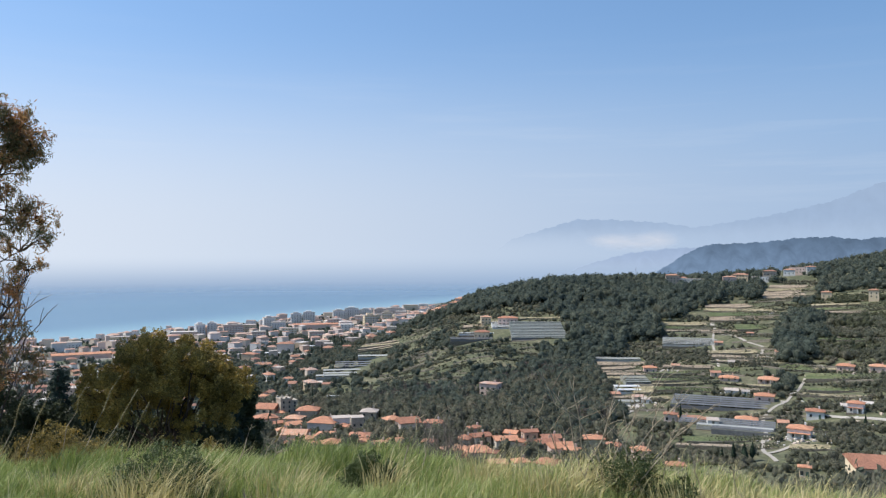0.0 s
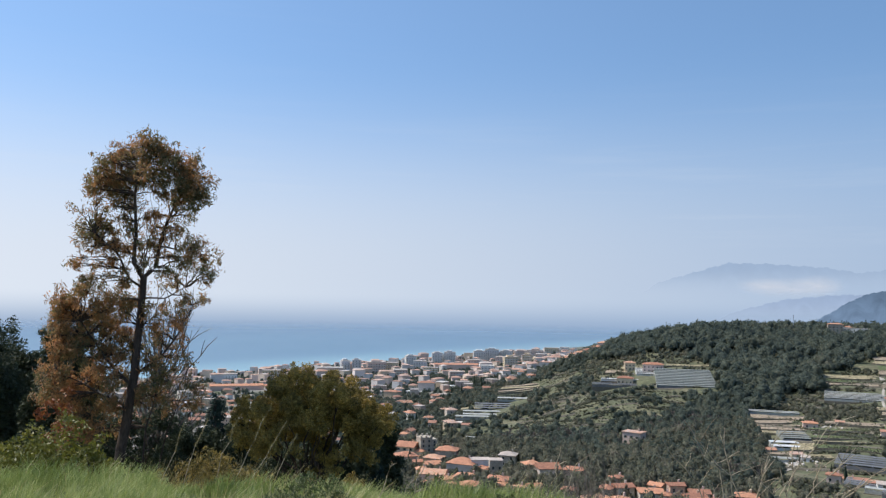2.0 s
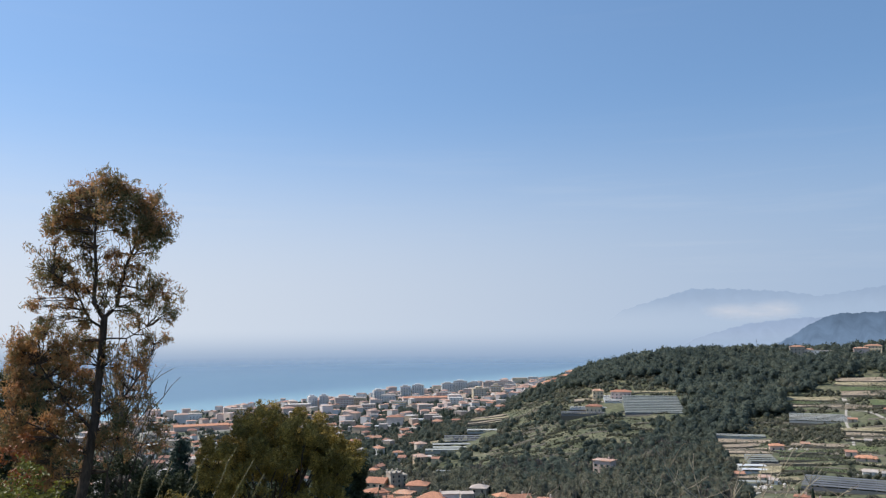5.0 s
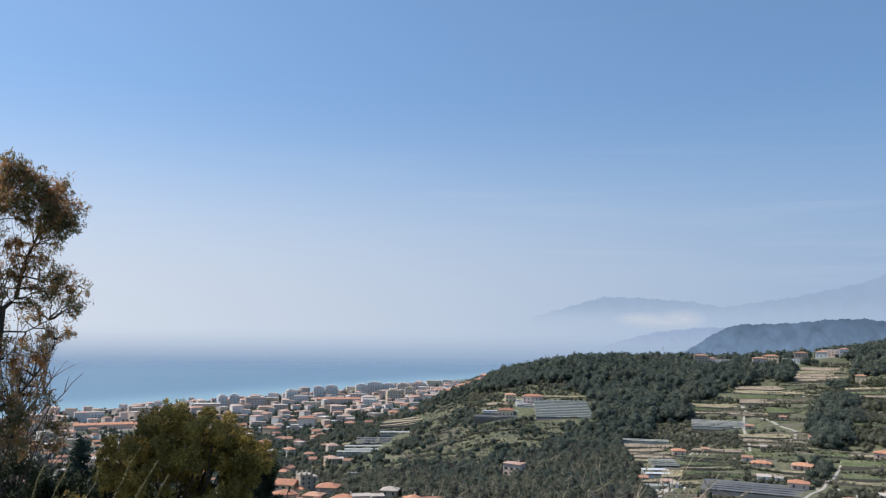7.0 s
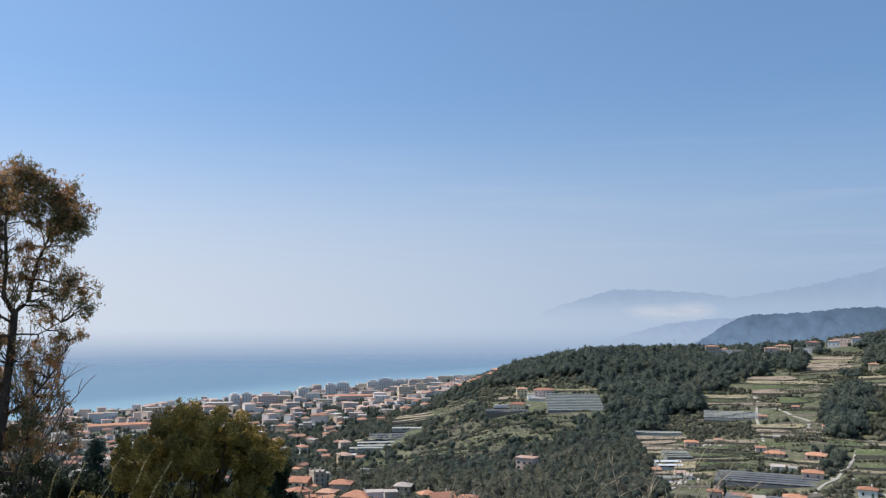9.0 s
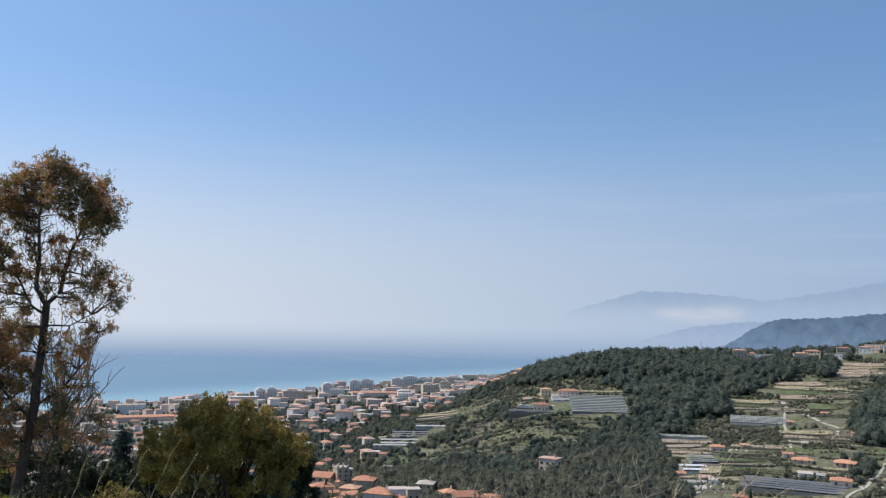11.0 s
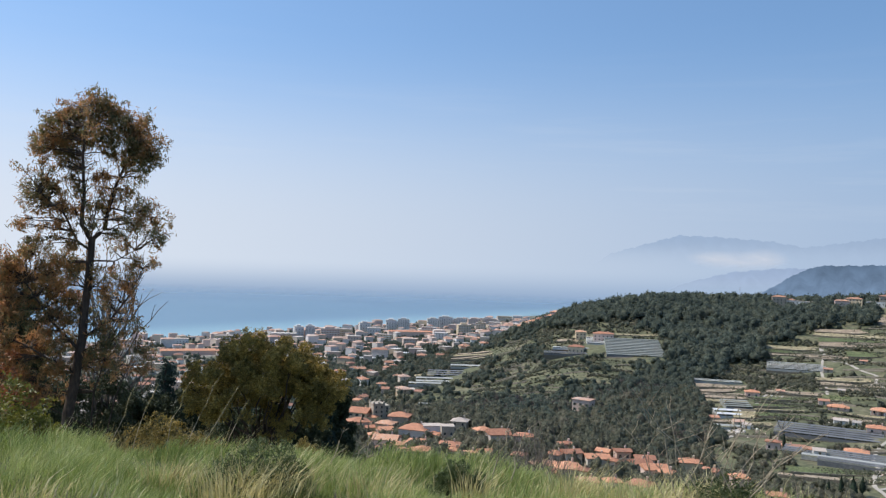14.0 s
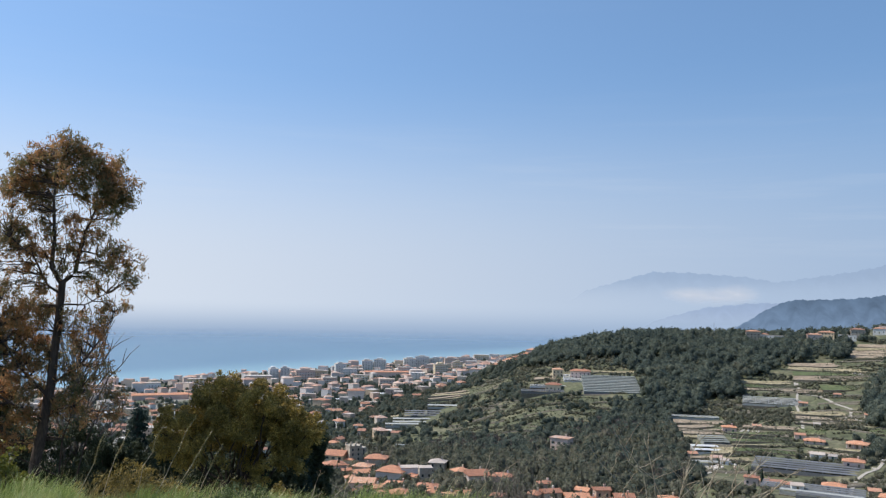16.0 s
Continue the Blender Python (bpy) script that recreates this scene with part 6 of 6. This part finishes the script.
# ---- woods and scrub ----
def terrace_walls(name, poly, a0, a1, d0, d1, n, label):
    """Short runs of dry-stone terrace wall along the contours, too many to count."""
    pieces = []
    for k in range(n):
        az, d = rng.uniform(a0, a1), math.sqrt(rng.uniform(d0 ** 2, d1 ** 2))
        if not inside(np.array([az]), np.array([d]), poly)[0]:
            continue
        L = rng.uniform(10, 42)
        a = np.radians(az) + np.linspace(-L / 2, L / 2, 9) / d
        r = d + rng.normal(0, 2) * np.linspace(-1, 1, 9) + 0.5 * np.sin(np.linspace(0, 5, 9) + k)
        h = rng.uniform(0.4, 1.2)
        rows = []
        for dd, up in ((0, -0.6), (0.25, h), (0.9, h + 0.05), (1.4, 0.0)):
            x, y = (r + dd) * np.sin(a), (r + dd) * np.cos(a)
            rows.append(np.stack([x, y, ground(x, y) + up + rng.normal(0, 0.06, 9) * (up > 0)], 1))
        V = np.stack(rows, 1).reshape(-1, 3)
        i = (np.arange(8)[:, None] * 4 + np.arange(3)[None]).ravel()
        pieces.append((V, np.stack([i, i + 4, i + 5, i + 1], 1)))
    tagged(new(name, mesh(name, *joined(pieces), MAT["stone"])), label, "terrace wall", kind="stuff")


WOOD = [(-2.2, 985), (-1.0, 1080), (3, 1060), (6, 1080), (12, 1090), (20, 1080), (23, 1010), (22.4, 935), (21.5, 870), (18.6, 830), (16.5, 770), (15.4, 700), (11.5, 625), (9.6, 640), (9.0, 700), (8.6, 800), (5, 850), (2.0, 880), (-0.2, 930)]
DRAW = [(-6.5, 500), (-4.5, 470), (0, 430), (3, 400), (8, 372), (12, 392), (13.4, 410), (12.4, 450), (11.6, 520), (11.2, 620), (9.4, 660), (8.2, 640), (6, 560), (2, 500), (-3, 530), (-6, 560)]
SLOPE = [(-6.2, 560), (-3, 540), (2, 500), (6, 560), (8.4, 640), (5.2, 690), (1.2, 690), (0.5, 780), (0, 930), (-2.4, 960), (-2.2, 780), (-3.2, 700), (-4.2, 640)]
RIGHT = [(22.8, 1100), (35, 1350), (35, 560), (30, 600), (24.8, 600), (24.0, 680), (24.6, 840), (25.6, 930)]


def sizes(P, r0, r1, tall):
    R = rng.uniform(r0, r1, len(P))
    return R, R * rng.uniform(0.75, 1.15, len(P)) * tall


def wood(name, n, a0, a1, d0, d1, poly, r0, r1, tall, kinds, mat, label, category, keep=None):
    P = sprinkle(n, a0, a1, d0, d1, poly, keep)
    scatter(name, P, *sizes(P, r0, r1, tall), kinds, MAT[mat], label, category)


fresh(51)
terrace_walls("slope_walls", SLOPE, -7, 9, 490, 960, 170, "old dry-stone terrace walls across the green slope")
terrace_walls("farm_walls", [(12, 440), (31, 400), (31, 900), (24, 960), (22, 860), (16, 700), (12, 620)], 12, 31, 400, 960, 130, "dry-stone terrace walls between the farms")
wood("pine_wood", 9500, -3, 24, 600, 1100, WOOD, 1.5, 5.4, 1.15, ("pine", "round"), "pine", "dense dark pine wood over the rounded hill", "wood")
wood("stream_wood", 5200, -7, 14, 360, 670, DRAW, 1.3, 3.3, 1.1, ("round",), "pine", "mixed scrubby wood along the stream valley", "wood")
wood("slope_scrub", 8000, -7, 9, 480, 970, SLOPE, 0.3, 0.85, 0.75, ("round",), "olive_scrub", "low green scrub over old terraces", "scrub")
wood("slope_thicket", 5200, -7, 9, 480, 970, SLOPE, 1.2, 2.9, 1.0, ("round", "round", "bare"), "pine", "dark bushes and small trees over old terraces", "scrub", lambda x, y, az, d: (wob(x, y, 38, 4) > 0.3) | (rng.uniform(size=len(x)) < 0.10))
wood("right_wood", 5200, 22, 35, 800, 1350, RIGHT, 1.6, 4.4, 1.1, ("round", "pine"), "pine", "dark trees on the upper hillside", "wood", lambda x, y, az, d: wob(x, y, 60, 2) > -0.35)
wood("right_scrub", 5200, 22, 35, 540, 860, RIGHT, 0.8, 2.6, 1.0, ("round", "round", "bare"), "olive_scrub", "olive-green bushes on the far hillside's terraces", "scrub", lambda x, y, az, d: wob(x, y, 40, 2) > -0.3)
wood("bare_thicket", 5000, -7, 12, 360, 560, DRAW, 1.4, 2.6, 1.3, ("bare",), "bare", "leafless brown thicket along the stream", "thicket", lambda x, y, az, d: wob(x, y, 45, 5) > -0.15)
wood("farm_bushes", 8000, 9, 31, 290, 620, None, 0.5, 1.9, 1.05, ("round",), "scrub", "garden bushes and small trees between farms", "scrub", lambda x, y, az, d: wob(x, y, 40, 6) > -0.45)
wood("terrace_bushes", 5200, 12, 26, 540, 960, None, 0.7, 2.0, 1.0, ("round",), "scrub", "scattered bushes on the upper terraces", "scrub", lambda x, y, az, d: ~inside(az, d, WOOD) & (wob(x, y, 35, 3) > 0))
wood("hamlet_trees", 8500, -16, 12, 290, 620, None, 1.1, 3.2, 1.3, ("round", "round", "cypress"), "scrub", "garden trees between the hamlet's houses", "trees", lambda x, y, az, d: (d < 470 + 8 * np.abs(az)) & ~inside(az, d, SLOPE))
wood("town_trees", 6400, -42, -1, 520, 1900, None, 1.4, 3.6, 1.2, ("round", "round", "pine", "cypress"), "pine", "dark garden trees between the town's houses", "trees", lambda x, y, az, d: (shore(x, y) > 40) & ~inside(az, d, SLOPE) & (rng.uniform(size=len(x)) < np.clip(1.8 - d / 1500, 0.75, 1)))
wood("plain_trees", 4200, -16, -1.5, 560, 960, None, 1.0, 2.8, 1.1, ("round", "round", "bare"), "scrub", "dense scrub and garden trees at the slope's foot", "trees", lambda x, y, az, d: (~inside(az, d, SLOPE)) & (wob(x, y, 40, 9) > -0.55))
wood("town_gardens", 5200, -20, -1, 560, 1500, None, 1.2, 3.2, 1.15, ("round", "round", "pine", "cypress"), "pine", "dark garden trees among the nearer town houses", "trees", lambda x, y, az, d: (shore(x, y) > 60) & ~inside(az, d, SLOPE))
DARK = [(22.8, 692), (23.8, 749), (24.9, 735), (25.3, 660), (25.0, 590), (24.1, 560), (23.3, 576), (22.7, 626)]
BESIDE = [(22.3, 510), (23.1, 533), (24.2, 522), (24.0, 485), (23.0, 461), (22.4, 482)]
UPPER = [(25.2, 704), (29.0, 724), (34, 740), (34, 590), (28.9, 591), (26.2, 587)]
wood("dark_grove", 2600, 22, 28, 540, 770, DARK, 2.0, 4.4, 1.15, ("round", "pine"), "pine", "dense dark grove between the terraces", "wood")
wood("house_grove", 420, 22, 25, 450, 545, BESIDE, 1.4, 3.0, 1.15, ("round",), "pine", "dark trees beside the terrace houses", "wood")
wood("hillside_grove", 2600, 24, 34, 570, 760, UPPER, 1.2, 3.2, 1.1, ("round", "round", "bare"), "scrub", "mixed green trees on the far hillside", "wood", lambda x, y, az, d: wob(x, y, 28, 8) > -0.4)
wood("hilltop_scrub", 1500, 0, 10, 690, 905, None, 0.8, 2.2, 1.0, ("round",), "scrub", "bushes round the hillside farm and greenhouse", "scrub")
wood("slope_trees", 260, 23, 33, 140, 212, None, 1.8, 3.2, 1.7, ("round",), "scrub", "green trees on the slope in front of a house", "trees")
wood("roof_trees", 160, 27, 33, 200, 226, None, 1.6, 2.8, 1.5, ("round",), "scrub", "green trees crowding the broad house", "trees")
wood("near_slope_scrub", 1500, -20, 34, 110, 290, None, 0.5, 1.3, 1.0, ("round",), "scrub", "scrub on the slope below the meadow", "scrub", lambda x, y, az, d: rng.uniform(size=len(x)) < 0.6)


def cypress(az, d, w, h):
    x, y, z = spot(az, d)
    root = thing("cypress_tree", pose(x, y, z - 0.2), "slim dark cypress standing between the houses", "tree", "cypresses in the valley")
    hang("trunk", mesh("trunk", *tube([(0, 0, 0), (0, 0, h * 0.3)], [0.25, 0.2], 6), MAT["bark"]), root)
    uv, uf = unit_crown(220, 0.12, 0.85, "cypress")
    hang("crown", mesh("crown", uv * np.array([w / 2, w / 2, h / 2]) + np.array([0, 0, h * 0.52]), uf, MAT["cypress"]), root)


for az, d, w, h in ((-9.25, 520, 2.6, 13), (-13.0, 545, 3, 10), (-12.2, 470, 3, 9), (16.5, 408, 2.6, 9), (15.7, 408, 2.2, 8), (19.9, 306, 2.4, 7.5), (20.6, 305, 3.6, 7.5), (21.1, 306, 3.2, 7), (19.2, 305, 2, 6), (-8.6, 930, 3.5, 14), (-9.3, 960, 3, 12), (-7.2, 960, 3, 12), (-7.7, 1010, 3.5, 16), (27.8, 395, 2.4, 6), (-11.8, 690, 3, 11), (-12.6, 760, 3, 12), (-5.0, 462, 2.4, 7), (0.3, 395, 2.4, 7)):
    cypress(az, d, w, h)


def hedges(name, poly, a0, a1, d0, d1, n, label):
    """Rows of bushes along the contours."""
    P = []
    for k in range(n):
        az, d = rng.uniform(a0, a1), math.sqrt(rng.uniform(d0 ** 2, d1 ** 2))
        if inside(np.array([az]), np.array([d]), poly)[0]:
            m = int(rng.integers(5, 22))
            a = radians(az) + np.arange(m) * 1.5 / d + rng.normal(0, 0.4, m) / d
            r = d + rng.normal(0, 0.12) * np.arange(m) + rng.normal(0, 0.4, m)
            x, y = r * np.sin(a), r * np.cos(a)
            P.append(np.stack([x, y, ground(x, y) - 0.2], 1))
    P = np.concatenate(P)
    scatter(name, P, *sizes(P, 0.6, 1.3, 0.9), ("round",), MAT["scrub"], label, "hedge")


hedges("farm_hedges", [(12, 440), (31, 380), (31, 900), (24, 960), (22, 860), (16, 700), (12, 620)], 12, 31, 380, 960, 420, "rows of bushes along the terrace edges")


def clutter(name, spots, label):
    """Heaps of pale stones, crates and boards, too many to count."""
    bm = bmesh.new()
    for az, d, r, n in spots:
        x, y, z = spot(az, d)
        for k in range(n):
            px, py = x + rng.normal(0, r), y + rng.normal(0, r)
            h = rng.uniform(0.25, 0.8)
            one = box(-h * rng.uniform(0.4, 1.6), -h * 0.6, -0.4, h * rng.uniform(0.4, 1.6), h * 0.6, h, 0.05)
            one.transform(pose(px, py, float(ground(px, py)), 0, 0, rng.uniform(0, 180)))
            tmp = bpy.data.meshes.new("tmp")
            one.to_mesh(tmp)
            one.free()
            bm.from_mesh(tmp)
            bpy.data.meshes.remove(tmp)
    tagged(part(name, bm, MAT["render_hazed"]), label, "clutter", kind="stuff")


clutter("farm_clutter", [(13.4, 442, 5, 26), (14.0, 450, 6, 22), (15.6, 545, 6, 14), (24.0, 348, 7, 26), (25.3, 352, 7, 20), (19.6, 474, 4, 10), (22.6, 470, 6, 14), (27.2, 545, 10, 24), (28.6, 535, 8, 18), (21.8, 590, 7, 16), (26.9, 405, 6, 10), (28.4, 404, 6, 10), (23.2, 335, 6, 14), (22.2, 780, 8, 14), (20.6, 800, 9, 12), (3.6, 742, 8, 14), (7.6, 770, 9, 10)], "pale stones, crates and boards lying round the farms")


hedges("slope_hedges", SLOPE, -7, 9, 490, 960, 330, "rows of bushes along the old terraces")


def mast(az, d, h):
    root = thing("radio_mast", stand(az, d), "thin grey mast on the wooded ridge", "mast", "masts on the ridge")
    hang("pole", mesh("pole", *tube([(0, 0, -1), (0, 0, h)], [0.35, 0.2], 6), MAT["steel"]), root)
    for z in (h * 0.82, h * 0.95):
        part("crossarm", box(-1.2, -0.1, z, 1.2, 0.1, z + 0.2), MAT["steel"], root)


for az, d, h in ((13.55, 1000, 20), (10.3, 1010, 14), (18.6, 985, 13)):
    mast(az, d, h)


def shed(az, d, w, dp, h, wall, turn, label):
    root = thing("farm_shed", stand(az, d, turn), label, "shed", "sheds among the terraces")
    part("wall", box(-w / 2, -dp / 2, -3, w / 2, dp / 2, h), MAT[wall], root)
    bm = bmesh.new()
    vs = [bm.verts.new(p) for p in ((-w / 2 - 0.3, -dp / 2 - 0.4, h), (w / 2 + 0.3, -dp / 2 - 0.4, h), (w / 2 + 0.3, dp / 2 + 0.3, h + 0.7), (-w / 2 - 0.3, dp / 2 + 0.3, h + 0.7))]
    top = [bm.verts.new((v.co.x, v.co.y, v.co.z + 0.12)) for v in vs]
    bm.faces.new(vs[::-1])
    bm.faces.new(top)
    for k in range(4):
        bm.faces.new((vs[k], vs[(k + 1) % 4], top[(k + 1) % 4], top[k]))
    part("roof", bm, MAT["flat" if wall == "white" else "tile_town"], root)
    hang("door", DOOR, root, at=(0, -dp / 2, 0.02))


SHEDS = """19.8 476 7 4 2.4 white 4|20.7 474 4 3 2.2 white -6|18.6 392 5 4 2.4 white 8|13.7 458 6 4 2.2 oldwall 12|14.2 452 4 3 2 white -10|17.4 402 6 4 2.4 oldwall 6|18.0 398 5 3 2.2 ochre 0|23.0 405 5 4 2.4 oldwall 4|19.8 560 4 3 2.2 white 0|18.8 528 6 4 2.4 pink 4|21.0 660 5 4 2.2 oldwall 0|26.8 432 6 4 2.4 white 6|27.9 440 5 4 2.2 white -4|-8.6 640 6 5 3 white 10|-8.2 620 8 6 3.4 ochre -8|19.0 640 6 4 2.2 oldwall 2|22.8 600 6 4 2.4 oldwall 8|16.2 556 5 4 2.2 oldwall 0|12.1 470 6 4 2 oldwall 14"""
for row in SHEDS.split("|"):
    az, d, w, dp, h, wall, turn = row.split()
    shed(float(az), float(d), float(w), float(dp), float(h), wall, float(turn), "small " + {"oldwall": "weathered stone", "white": "white painted", "ochre": "ochre", "pink": "pinkish"}[wall] + " farm shed with a sloping roof")
